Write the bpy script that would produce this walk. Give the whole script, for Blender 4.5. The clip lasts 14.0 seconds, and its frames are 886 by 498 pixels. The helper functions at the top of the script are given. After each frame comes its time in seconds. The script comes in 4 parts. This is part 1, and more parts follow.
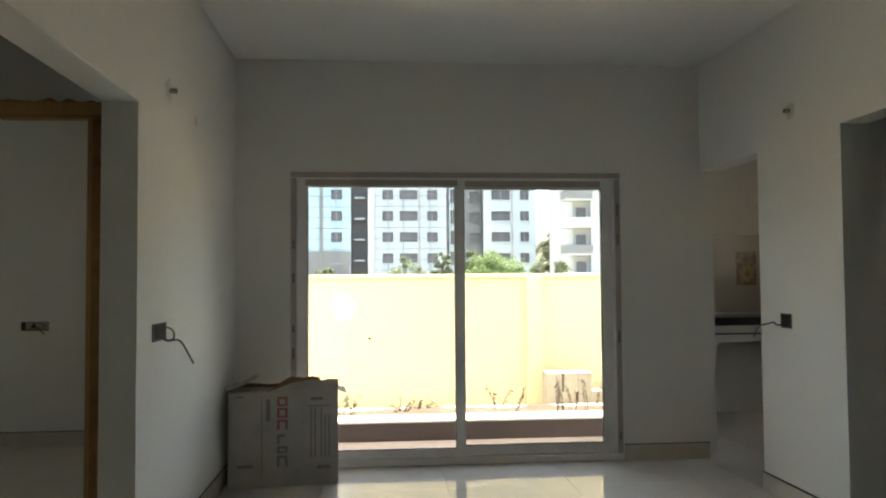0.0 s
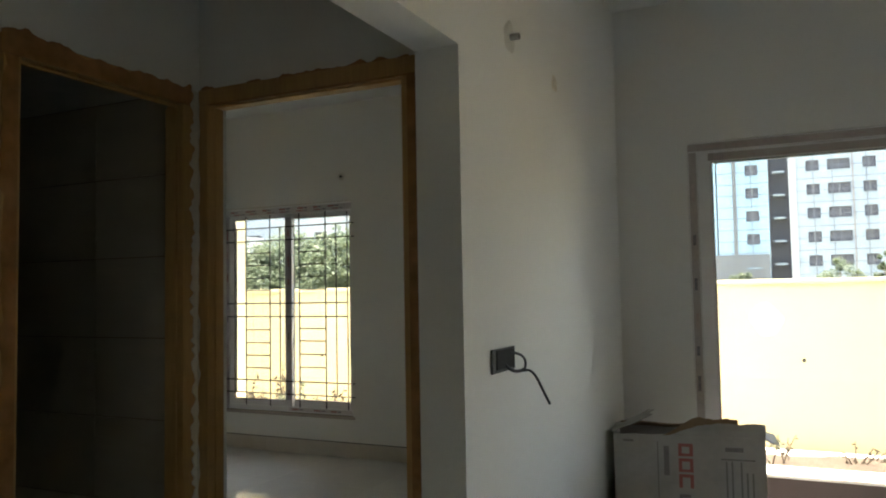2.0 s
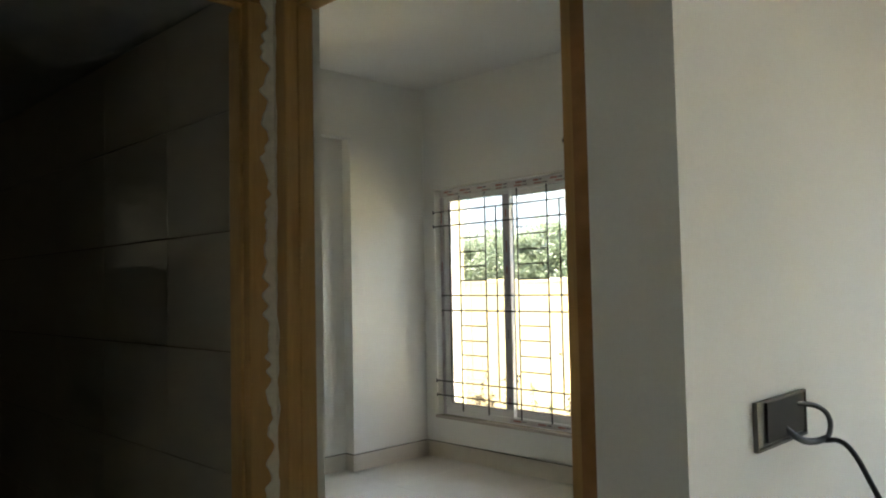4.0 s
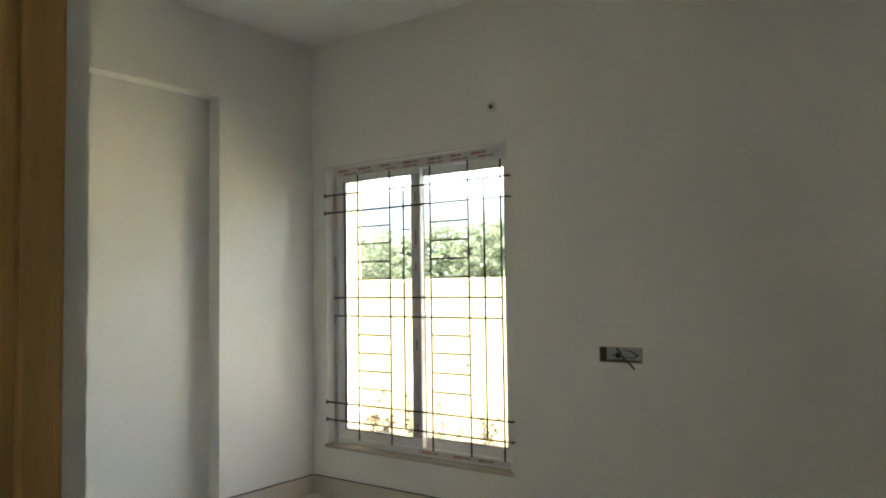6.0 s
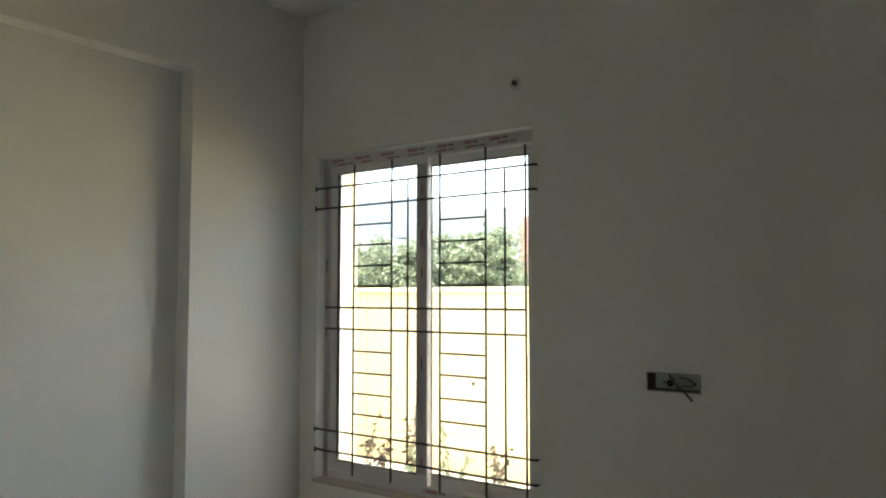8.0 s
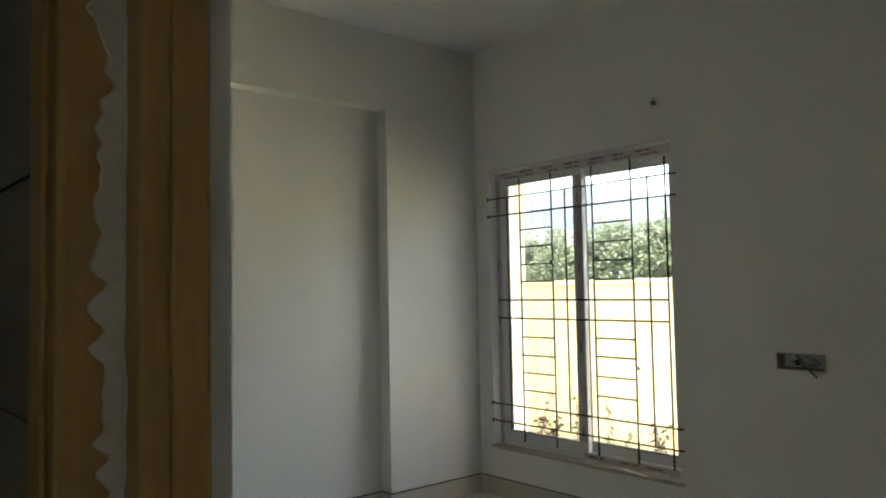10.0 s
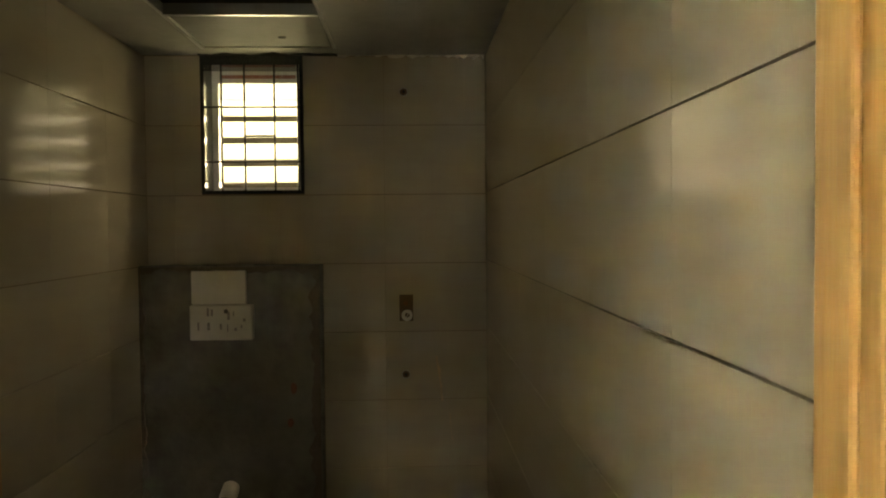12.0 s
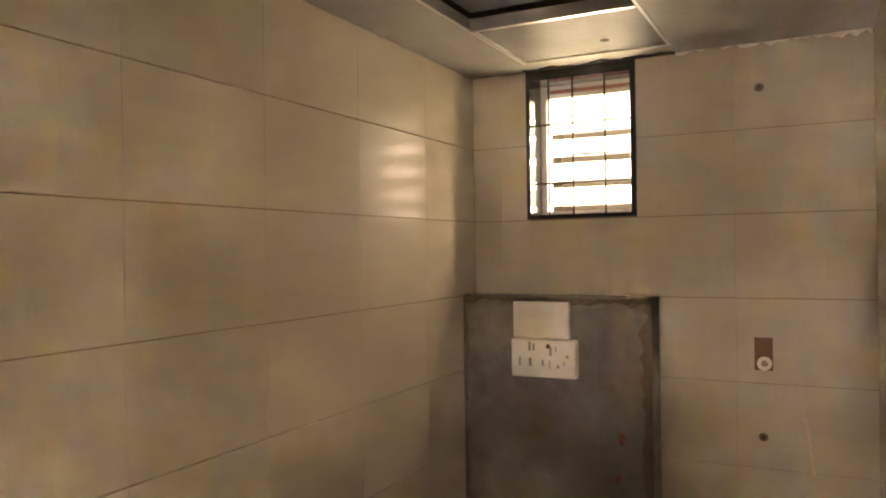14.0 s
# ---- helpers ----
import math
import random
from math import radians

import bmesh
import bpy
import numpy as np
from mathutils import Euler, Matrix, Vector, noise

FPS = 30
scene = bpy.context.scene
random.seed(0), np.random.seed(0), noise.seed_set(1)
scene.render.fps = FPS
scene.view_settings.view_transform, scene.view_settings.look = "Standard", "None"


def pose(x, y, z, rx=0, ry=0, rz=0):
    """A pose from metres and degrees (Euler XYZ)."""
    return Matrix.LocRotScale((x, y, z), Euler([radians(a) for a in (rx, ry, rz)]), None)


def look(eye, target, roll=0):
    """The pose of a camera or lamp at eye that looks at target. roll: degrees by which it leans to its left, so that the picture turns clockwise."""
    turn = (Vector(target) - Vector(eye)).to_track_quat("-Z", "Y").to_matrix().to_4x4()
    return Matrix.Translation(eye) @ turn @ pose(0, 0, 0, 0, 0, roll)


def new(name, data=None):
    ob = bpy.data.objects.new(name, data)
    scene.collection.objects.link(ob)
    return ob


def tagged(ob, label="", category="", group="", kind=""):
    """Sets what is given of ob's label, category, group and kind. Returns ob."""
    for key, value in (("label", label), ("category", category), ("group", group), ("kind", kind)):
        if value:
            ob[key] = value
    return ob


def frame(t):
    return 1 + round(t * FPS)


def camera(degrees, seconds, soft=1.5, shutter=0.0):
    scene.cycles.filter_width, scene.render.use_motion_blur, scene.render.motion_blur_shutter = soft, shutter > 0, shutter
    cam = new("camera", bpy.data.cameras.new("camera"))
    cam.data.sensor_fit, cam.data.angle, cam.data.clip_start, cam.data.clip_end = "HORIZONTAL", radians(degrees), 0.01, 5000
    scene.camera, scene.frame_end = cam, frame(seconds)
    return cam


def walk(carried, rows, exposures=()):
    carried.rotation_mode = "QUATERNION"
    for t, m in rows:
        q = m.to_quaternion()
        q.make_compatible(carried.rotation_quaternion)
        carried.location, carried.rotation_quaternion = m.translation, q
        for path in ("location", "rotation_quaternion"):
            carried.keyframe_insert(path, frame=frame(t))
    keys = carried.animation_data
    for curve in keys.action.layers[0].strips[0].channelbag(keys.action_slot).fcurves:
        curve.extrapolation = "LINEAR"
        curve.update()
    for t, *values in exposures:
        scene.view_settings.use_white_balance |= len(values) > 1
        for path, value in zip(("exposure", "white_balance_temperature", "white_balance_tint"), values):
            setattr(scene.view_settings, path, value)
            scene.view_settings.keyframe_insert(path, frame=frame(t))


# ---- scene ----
cam = camera(60.6, 14.0, soft=2.0)
PATH = [
    (0, (0.059, -0.577, 1.324), (0.232, 1.414, 1.403), -0.4),
    (0.5, (0.023, -0.293, 1.309), (0.054, 1.705, 1.399), -0.0),
    (1, (-0.029, 0.019, 1.328), (-0.215, 2.008, 1.423), -0.4),
    (1.4, (-0.017, 0.253, 1.339), (-0.574, 2.171, 1.443), -0.8),
    (1.5, (-0.009, 0.308, 1.335), (-0.632, 2.205, 1.446), -0.8),
    (2, (-0.011, 0.587, 1.326), (-0.866, 2.392, 1.436), -1.0),
    (2.5, (-0.084, 0.869, 1.333), (-1.142, 2.564, 1.432), -0.9),
    (3, (-0.171, 1.146, 1.334), (-1.455, 2.676, 1.431), -1.8),
    (3.2, (-0.202, 1.265, 1.348), (-1.579, 2.713, 1.434), -1.9),
    (5.3, (-0.933, 2.176, 1.279), (-2.363, 3.571, 1.377), -0.9),
    (5.5, (-1.009, 2.229, 1.285), (-2.39, 3.672, 1.376), -0.7),
    (6, (-1.196, 2.389, 1.305), (-2.386, 3.993, 1.404), -0.8),
    (6.5, (-1.369, 2.54, 1.322), (-2.522, 4.171, 1.424), -0.1),
    (7, (-1.515, 2.701, 1.274), (-2.652, 4.34, 1.413), 0.3),
    (8.2, (-1.66, 2.88, 1.31), (-2.85, 4.48, 1.43), 0.0),
    (9.5, (-1.256, 2.492, 1.329), (-2.607, 3.964, 1.43), -0.5),
    (10, (-1.129, 2.417, 1.322), (-2.651, 3.71, 1.427), -1.1),
    (10.5, (-1.051, 2.323, 1.291), (-2.821, 3.254, 1.316), -0.6),
    (11, (-1.099, 2.285, 1.245), (-3.015, 2.857, 1.205), -0.9),
    (11.5, (-1.281, 2.284, 1.326), (-3.253, 2.604, 1.244), -0.3),
    (11.6, (-1.315, 2.304, 1.329), (-3.295, 2.58, 1.264), -0.2),
    (12, (-1.49, 2.295, 1.321), (-3.486, 2.381, 1.26), -0.5),
    (12.5, (-1.703, 2.318, 1.302), (-3.69, 2.093, 1.27), -0.3),
    (13, (-1.832, 2.337, 1.315), (-3.761, 1.811, 1.279), -0.2),
    (13.5, (-1.929, 2.401, 1.316), (-3.794, 1.678, 1.315), 0.2),
    (14, (-1.912, 2.474, 1.347), (-3.698, 1.573, 1.349), -0.8),
]

EXPOSURES = [
    (0.0, 3.3, 7650, 6), (1.5, 3.35, 7500, 6), (3.2, 3.7, 7400, 6), (5.3, 4.65, 7600, 5), (6.5, 4.12, 7300, 6), (9.5, 3.68, 7200, 5), (10.6, 3.7, 7100, 5),
    (11.0, 4.6, 7000, 5), (11.5, 6.15, 7400, 8), (12.0, 7.95, 10500, 8), (12.5, 9.35, 12200, 10), (13.0, 10.0, 10800, 17), (13.5, 10.02, 9600, 28),
    (14.0, 10.05, 9200, 33)]
walk(cam, [(t, look(eye, target, roll)) for t, eye, target, roll in PATH], EXPOSURES)

# ---- world and sun ----
SUN_ELEVATION, SUN_AZIMUTH = radians(86.5), radians(40)   # azimuth from +y towards +x
world = bpy.data.worlds.new("sky")
scene.world = world
world.use_nodes = True
wn = world.node_tree.nodes
sky = wn.new("ShaderNodeTexSky")
sky.sky_type = "NISHITA"
sky.sun_disc = False
sky.sun_elevation, sky.sun_rotation = SUN_ELEVATION, SUN_AZIMUTH
sky.air_density, sky.dust_density = 1.0, 5.0
wn["Background"].inputs["Strength"].default_value = 0.15
world.node_tree.links.new(sky.outputs[0], wn["Background"].inputs["Color"])
sun_data = bpy.data.lights.new("sun", "SUN")
sun_data.energy, sun_data.angle, sun_data.color = 2.4, radians(0.6), (1.0, 0.95, 0.86)
sun = new("sun", sun_data)
ce = math.cos(SUN_ELEVATION)
toward = Vector((math.sin(SUN_AZIMUTH) * ce, math.cos(SUN_AZIMUTH) * ce, math.sin(SUN_ELEVATION)))
sun.matrix_world = look(toward * 40, (0, 0, 0))

# added area lamp standing in for the sky's light at the small toilet window
day = bpy.data.lights.new("sky_fill_lamp", "AREA")
day.shape, day.size, day.size_y, day.energy, day.color = "RECTANGLE", 0.40, 0.535, 0.038, (1.0, 0.95, 0.82)
day_ob = new("sky_fill_lamp", day)
day_ob.matrix_world = look((-5.06, 1.621, 1.75), (-4.0, 1.621, 1.75))


# ---- materials ----
def material(name, base, rough=0.6, metal=0.0, grain=40.0, vary=0.06, stain=1.2, stain_amount=0.05, bump=0.02,
             bump_scale=60.0, island=0.0, coat=0.0, stretch=(1, 1, 1), dark=None, spec=0.5):
    """Procedural paint or stone: two scales of tone, relief, and roughness that varies."""
    m = bpy.data.materials.new(name)
    m.use_nodes = True
    n, l = m.node_tree.nodes, m.node_tree.links
    b = n["Principled BSDF"]
    tc = n.new("ShaderNodeTexCoord")
    mp = n.new("ShaderNodeMapping")
    mp.inputs["Scale"].default_value = stretch
    l.new(tc.outputs["Object"], mp.inputs["Vector"])
    fine = n.new("ShaderNodeTexNoise")
    fine.inputs["Scale"].default_value, fine.inputs["Detail"].default_value = grain, 5
    wide = n.new("ShaderNodeTexNoise")
    wide.inputs["Scale"].default_value, wide.inputs["Detail"].default_value = stain, 4
    for t in (fine, wide):
        l.new(mp.outputs[0], t.inputs["Vector"])
    dark = dark or tuple(c * 0.55 for c in base)
    r1 = n.new("ShaderNodeMapRange")
    r1.inputs["From Min"].default_value, r1.inputs["From Max"].default_value = 0.3, 0.7
    r1.inputs["To Max"].default_value = vary
    l.new(fine.outputs[0], r1.inputs["Value"])
    r2 = n.new("ShaderNodeMapRange")
    r2.inputs["From Min"].default_value, r2.inputs["From Max"].default_value = 0.45, 0.75
    r2.inputs["To Max"].default_value = stain_amount
    l.new(wide.outputs[0], r2.inputs["Value"])
    add = n.new("ShaderNodeMath")
    l.new(r1.outputs[0], add.inputs[0])
    l.new(r2.outputs[0], add.inputs[1])
    if island:
        info = n.new("ShaderNodeObjectInfo")
        shift = n.new("ShaderNodeVectorMath")
        shift.operation = "MULTIPLY_ADD"
        shift.inputs[1].default_value = (37, 23, 31)
        l.new(info.outputs["Random"], shift.inputs[0])
        l.new(tc.outputs["Object"], shift.inputs[2])
        l.new(shift.outputs[0], mp.inputs["Vector"])
        mul = n.new("ShaderNodeMath")
        mul.operation = "MULTIPLY_ADD"
        mul.inputs[1].default_value = island
        l.new(info.outputs["Random"], mul.inputs[0])
        l.new(add.outputs[0], mul.inputs[2])
        add = mul
    mix = n.new("ShaderNodeMix")
    mix.data_type = "RGBA"
    mix.inputs["A"].default_value, mix.inputs["B"].default_value = (*base, 1), (*dark, 1)
    l.new(add.outputs[0], mix.inputs["Factor"])
    l.new(mix.outputs["Result"], b.inputs["Base Color"])
    b.inputs["Metallic"].default_value = metal
    b.inputs["Specular IOR Level"].default_value = spec
    rr = n.new("ShaderNodeMapRange")
    rr.inputs["To Min"].default_value, rr.inputs["To Max"].default_value = max(0.02, rough * 0.85), min(1, rough * 1.15)
    l.new(wide.outputs[0], rr.inputs["Value"])
    l.new(rr.outputs[0], b.inputs["Roughness"])
    b.inputs["Coat Weight"].default_value = coat
    if bump:
        bt = n.new("ShaderNodeTexNoise")
        bt.inputs["Scale"].default_value, bt.inputs["Detail"].default_value = bump_scale, 4
        l.new(mp.outputs[0], bt.inputs["Vector"])
        bp = n.new("ShaderNodeBump")
        bp.inputs["Strength"].default_value, bp.inputs["Distance"].default_value = 0.5, bump
        l.new(bt.outputs[0], bp.inputs["Height"])
        l.new(bp.outputs[0], b.inputs["Normal"])
    return m


def wood_material(name, base, dark):
    """Upright wood grain with a coarse stain."""
    m = material(name, base, 0.5, grain=20, vary=0.5, stain=2.2, stain_amount=0.6, bump=0.0015, bump_scale=40,
                 stretch=(7, 7, 0.55), dark=dark)
    return m


def glass_material(name, tint=(1, 1, 1)):
    m = bpy.data.materials.new(name)
    m.use_nodes = True
    n, l = m.node_tree.nodes, m.node_tree.links
    n.remove(n["Principled BSDF"])
    clear, gloss, fres, mix = (n.new("ShaderNodeBsdfTransparent"), n.new("ShaderNodeBsdfGlossy"),
                               n.new("ShaderNodeFresnel"), n.new("ShaderNodeMixShader"))
    clear.inputs[0].default_value = (*tint, 1)
    gloss.inputs["Roughness"].default_value = 0.01
    fres.inputs["IOR"].default_value = 1.4
    l.new(fres.outputs[0], mix.inputs[0])
    l.new(clear.outputs[0], mix.inputs[1])
    l.new(gloss.outputs[0], mix.inputs[2])
    l.new(mix.outputs[0], n["Material Output"].inputs[0])
    return m


def leaf_material(name, base, dark):
    m = bpy.data.materials.new(name)
    m.use_nodes = True
    n, l = m.node_tree.nodes, m.node_tree.links
    b = n["Principled BSDF"]
    geo, mix = n.new("ShaderNodeNewGeometry"), n.new("ShaderNodeMix")
    mix.data_type = "RGBA"
    mix.inputs["A"].default_value, mix.inputs["B"].default_value = (*dark, 1), (*base, 1)
    l.new(geo.outputs["Random Per Island"], mix.inputs["Factor"])
    l.new(mix.outputs["Result"], b.inputs["Base Color"])
    b.inputs["Roughness"].default_value = 0.6
    back, both = n.new("ShaderNodeBsdfTranslucent"), n.new("ShaderNodeMixShader")
    both.inputs[0].default_value = 0.45
    l.new(mix.outputs["Result"], back.inputs["Color"])
    l.new(b.outputs[0], both.inputs[1])
    l.new(back.outputs[0], both.inputs[2])
    l.new(both.outputs[0], n["Material Output"].inputs[0])
    return m


M_WALL = material("wall_paint", (0.86, 0.85, 0.80), 0.75, grain=120, vary=0.05, stain=0.9, stain_amount=0.10, bump=0.0015, bump_scale=35)
M_CEIL = material("ceiling_paint", (0.88, 0.87, 0.83), 0.8, grain=90, vary=0.05, stain=0.6, stain_amount=0.08, bump=0.001, bump_scale=30)
M_FLOOR = material("vitrified_tile", (0.79, 0.76, 0.70), 0.07, grain=7, vary=0.10, stain=1.6, stain_amount=0.08, bump=0.0, island=0.05)
M_GROUT = material("grout", (0.62, 0.58, 0.52), 0.9, bump=0.001)
M_SKIRT = material("skirting_tile", (0.66, 0.61, 0.53), 0.22, grain=12, vary=0.12, bump=0.0, island=0.06)
M_WOOD = wood_material("door_frame_wood", (0.57, 0.335, 0.125), (0.43, 0.235, 0.08))
M_PRIMER = material("orange_primer", (0.47, 0.23, 0.08), 0.65, grain=20, vary=0.5, stain=5, stain_amount=0.5, bump=0.002, dark=(0.24, 0.11, 0.03))
M_PATCH = material("white_filler", (0.76, 0.74, 0.67), 0.85, grain=60, vary=0.15, stain=9, stain_amount=0.2, bump=0.004, bump_scale=60)
M_PLASTER = material("raw_plaster", (0.80, 0.74, 0.62), 0.9, grain=60, vary=0.25, stain=6, stain_amount=0.3, bump=0.006, bump_scale=50)
M_UPVC = material("white_upvc", (0.85, 0.84, 0.83), 0.35, grain=30, vary=0.05, stain=3, stain_amount=0.12, bump=0.0)
M_TAPE = material("protective_tape", (0.70, 0.66, 0.64), 0.45, grain=50, vary=0.1, stain=8, stain_amount=0.2, bump=0.0)
M_FILM = material("brownish_film", (0.52, 0.46, 0.42), 0.45, grain=50, vary=0.2, stain=8, stain_amount=0.4, bump=0.0)
M_PURPLE = material("purplish_film", (0.60, 0.55, 0.58), 0.4, grain=50, vary=0.2, stain=8, stain_amount=0.4, bump=0.0)
M_TAPERED = material("red_print", (0.45, 0.17, 0.14), 0.5, grain=60, vary=0.5, bump=0.0, dark=(0.5, 0.35, 0.32))
M_TAPEDARK = material("dark_print", (0.15, 0.13, 0.15), 0.5, grain=60, vary=0.5, bump=0.0, dark=(0.4, 0.35, 0.35))
M_FADED = material("faded_print", (0.46, 0.36, 0.33), 0.5, grain=60, vary=0.5, bump=0.0, dark=(0.6, 0.52, 0.5))
M_GASKET = material("rubber_gasket", (0.03, 0.03, 0.03), 0.6, bump=0.0)
M_GLASS = glass_material("window_glass", (0.95, 0.97, 0.97))
M_IRON = material("black_iron", (0.028, 0.026, 0.026), 0.5, 0.3, grain=90, vary=0.4, bump=0.001, dark=(0.06, 0.05, 0.045))
M_STEEL = material("galvanised_box", (0.12, 0.12, 0.115), 0.6, 0.3, grain=30, vary=0.5, stain=20, stain_amount=0.4, bump=0.001)
M_BOXGREY = material("pale_back_box", (0.46, 0.46, 0.44), 0.5, 0.2, grain=30, vary=0.4, stain=25, stain_amount=0.4, bump=0.001)
M_CABLE = material("black_cable", (0.03, 0.03, 0.035), 0.5, bump=0.0)
M_FLEX = material("olive_flex", (0.11, 0.09, 0.06), 0.5, bump=0.0)
M_PVC = material("grey_pvc", (0.36, 0.34, 0.31), 0.45, bump=0.0)
# near-black for dark parts and for the shade put inside holes and gaps
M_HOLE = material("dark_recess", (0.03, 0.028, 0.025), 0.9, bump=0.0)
M_TILE = material("cream_wall_tile", (0.45, 0.395, 0.315), 0.13, grain=5, vary=0.09, stain=1.5, stain_amount=0.07, bump=0.0004, bump_scale=22, island=0.03, stretch=(1, 1, 5), spec=0.025)
M_TGROUT = material("tile_joint", (0.20, 0.145, 0.095), 0.9, bump=0.0)
M_CEMENT = material("bare_cement", (0.20, 0.19, 0.165), 0.9, grain=18, vary=0.4, stain=4, stain_amount=0.6, bump=0.008, bump_scale=24, dark=(0.09, 0.075, 0.06))
M_GRANITE = material("black_granite", (0.02, 0.02, 0.02), 0.12, grain=150, vary=0.4, bump=0.0, dark=(0.06, 0.06, 0.06))
M_PANEL = material("grey_ceiling_panel", (0.36, 0.345, 0.31), 0.5, grain=20, vary=0.15, stain=5, stain_amount=0.25, bump=0.001)
M_HATCH = material("grey_hatch_panel", (0.16, 0.155, 0.14), 0.6, grain=20, vary=0.2, stain=6, stain_amount=0.3, bump=0.001)
M_ALU = material("aluminium_trim", (0.65, 0.65, 0.63), 0.3, 0.8, bump=0.0)
M_CARD = material("white_cardboard", (0.50, 0.475, 0.43), 0.8, grain=35, vary=0.15, stain=5, stain_amount=0.4, bump=0.004, bump_scale=20)
M_CARDIN = material("brown_cardboard", (0.30, 0.20, 0.11), 0.85, grain=60, vary=0.25, bump=0.002)
M_INKRED = material("red_ink", (0.42, 0.11, 0.09), 0.7, grain=50, vary=0.4, bump=0.0, dark=(0.42, 0.25, 0.22))
M_INKGREY = material("grey_ink", (0.22, 0.20, 0.19), 0.7, grain=50, vary=0.4, bump=0.0, dark=(0.36, 0.33, 0.30))
M_YELLOW = material("cream_compound_paint", (0.58, 0.517, 0.332), 0.85, grain=8, vary=0.06, stain=0.7, stain_amount=0.10, bump=0.004, bump_scale=18)
M_COPING = material("white_coping", (0.74, 0.71, 0.64), 0.8, grain=12, vary=0.1, bump=0.003)
M_SILL = material("polished_sill_stone", (0.56, 0.49, 0.42), 0.12, grain=14, vary=0.12, stain=6, stain_amount=0.15, bump=0.0)
M_KERB = material("red_oxide_kerb", (0.078, 0.056, 0.050), 0.8, grain=18, vary=0.3, stain=3, stain_amount=0.4, bump=0.005, bump_scale=30)
M_DECK = material("sit_out_tile", (0.060, 0.047, 0.043), 0.5, grain=14, vary=0.2, stain=2, stain_amount=0.25, bump=0.001)
M_SOIL = material("dry_soil", (0.065, 0.044, 0.030), 0.95, grain=26, vary=0.5, stain=3, stain_amount=0.4, bump=0.02, bump_scale=25)
M_BLOCK = material("concrete_block", (0.30, 0.275, 0.23), 0.9, grain=30, vary=0.3, stain=5, stain_amount=0.3, bump=0.006, bump_scale=45)
M_GROUND = material("dusty_ground", (0.34, 0.29, 0.22), 0.95, grain=0.8, vary=0.3, stain=0.06, stain_amount=0.5, bump=0.0, dark=(0.22, 0.20, 0.12))
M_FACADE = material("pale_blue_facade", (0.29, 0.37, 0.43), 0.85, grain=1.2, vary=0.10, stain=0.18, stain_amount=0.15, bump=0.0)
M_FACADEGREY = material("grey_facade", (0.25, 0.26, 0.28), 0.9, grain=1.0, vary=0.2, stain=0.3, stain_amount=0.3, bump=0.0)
# white blocks toned blue-grey; the haze of distance is put into the colour
M_FACADEWHITE = material("hazed_white_facade", (0.28, 0.32, 0.345), 0.85, grain=1.0, vary=0.1, stain=0.3, stain_amount=0.15, bump=0.0)
M_FACADECYAN = material("cyan_blue_facade", (0.24, 0.38, 0.48), 0.85, grain=1.2, vary=0.10, stain=0.18, stain_amount=0.15, bump=0.0)
M_FACADEDARK = material("dark_grey_facade", (0.13, 0.15, 0.165), 0.9, grain=1.0, vary=0.25, stain=0.3, stain_amount=0.35, bump=0.0)
M_FACADEPINK = material("pink_facade", (0.42, 0.24, 0.20), 0.85, grain=1.0, vary=0.1, stain=0.3, stain_amount=0.15, bump=0.0)
# dark colour for window openings; on the stair shaft it paints the recess shade
M_OPENING = material("opening_and_shaft_shade", (0.07, 0.08, 0.10), 0.6, grain=1, vary=0.3, bump=0.0)
M_ROPE = material("scaffold_rope", (0.12, 0.14, 0.17), 0.9, bump=0.0)
M_LEAF = leaf_material("leaf_green", (0.12, 0.175, 0.07), (0.08, 0.13, 0.05))
# paler and greyer than leaf green, with distance haze put into the colour
M_LEAFPALE = leaf_material("leaf_haze_pale", (0.125, 0.155, 0.10), (0.095, 0.125, 0.08))
M_DRYLEAF = leaf_material("leaf_dry", (0.065, 0.05, 0.036), (0.03, 0.024, 0.017))
M_PALM = leaf_material("palm_frond", (0.065, 0.085, 0.045), (0.02, 0.03, 0.016))
M_BARK = material("bark", (0.14, 0.10, 0.07), 0.95, grain=20, vary=0.5, bump=0.01)
M_KITTILE = material("kitchen_tile", (0.62, 0.55, 0.44), 0.2, grain=5, vary=0.1, bump=0.0)
M_DECOR = material("decor_tile_brown", (0.20, 0.10, 0.055), 0.2, grain=14, vary=0.9, stain=18, stain_amount=0.6, bump=0.0, dark=(0.55, 0.42, 0.28))
M_PLATE = material("white_plate", (0.72, 0.70, 0.65), 0.3, grain=20, vary=0.1, stain=14, stain_amount=0.2, bump=0.0)
M_RUST = material("rust_stain", (0.20, 0.085, 0.045), 0.9, grain=30, vary=0.5, bump=0.0)
# mortar on the pipe outlets and valve; painted shade in the bedroom switch box
M_MORTARSHADE = material("brown_mortar_and_shade", (0.14, 0.09, 0.055), 0.9, grain=30, vary=0.4, bump=0.001)
M_RUN = material("brown_run", (0.60, 0.45, 0.31), 0.8, grain=60, vary=0.4, bump=0.0)


def frosted_material(name, base, through_share):
    """Frosted glass: a dull white face that lets a share of the light behind it through, scattered."""
    m = material(name, base, 0.45, bump=0.0)
    n, l = m.node_tree.nodes, m.node_tree.links
    soft, mix = n.new("ShaderNodeBsdfTranslucent"), n.new("ShaderNodeMixShader")
    soft.inputs["Color"].default_value = (0.9, 0.93, 0.86, 1)
    mix.inputs[0].default_value = through_share
    l.new(n["Principled BSDF"].outputs[0], mix.inputs[1])
    l.new(soft.outputs[0], mix.inputs[2])
    l.new(mix.outputs[0], n["Material Output"].inputs[0])
    return m


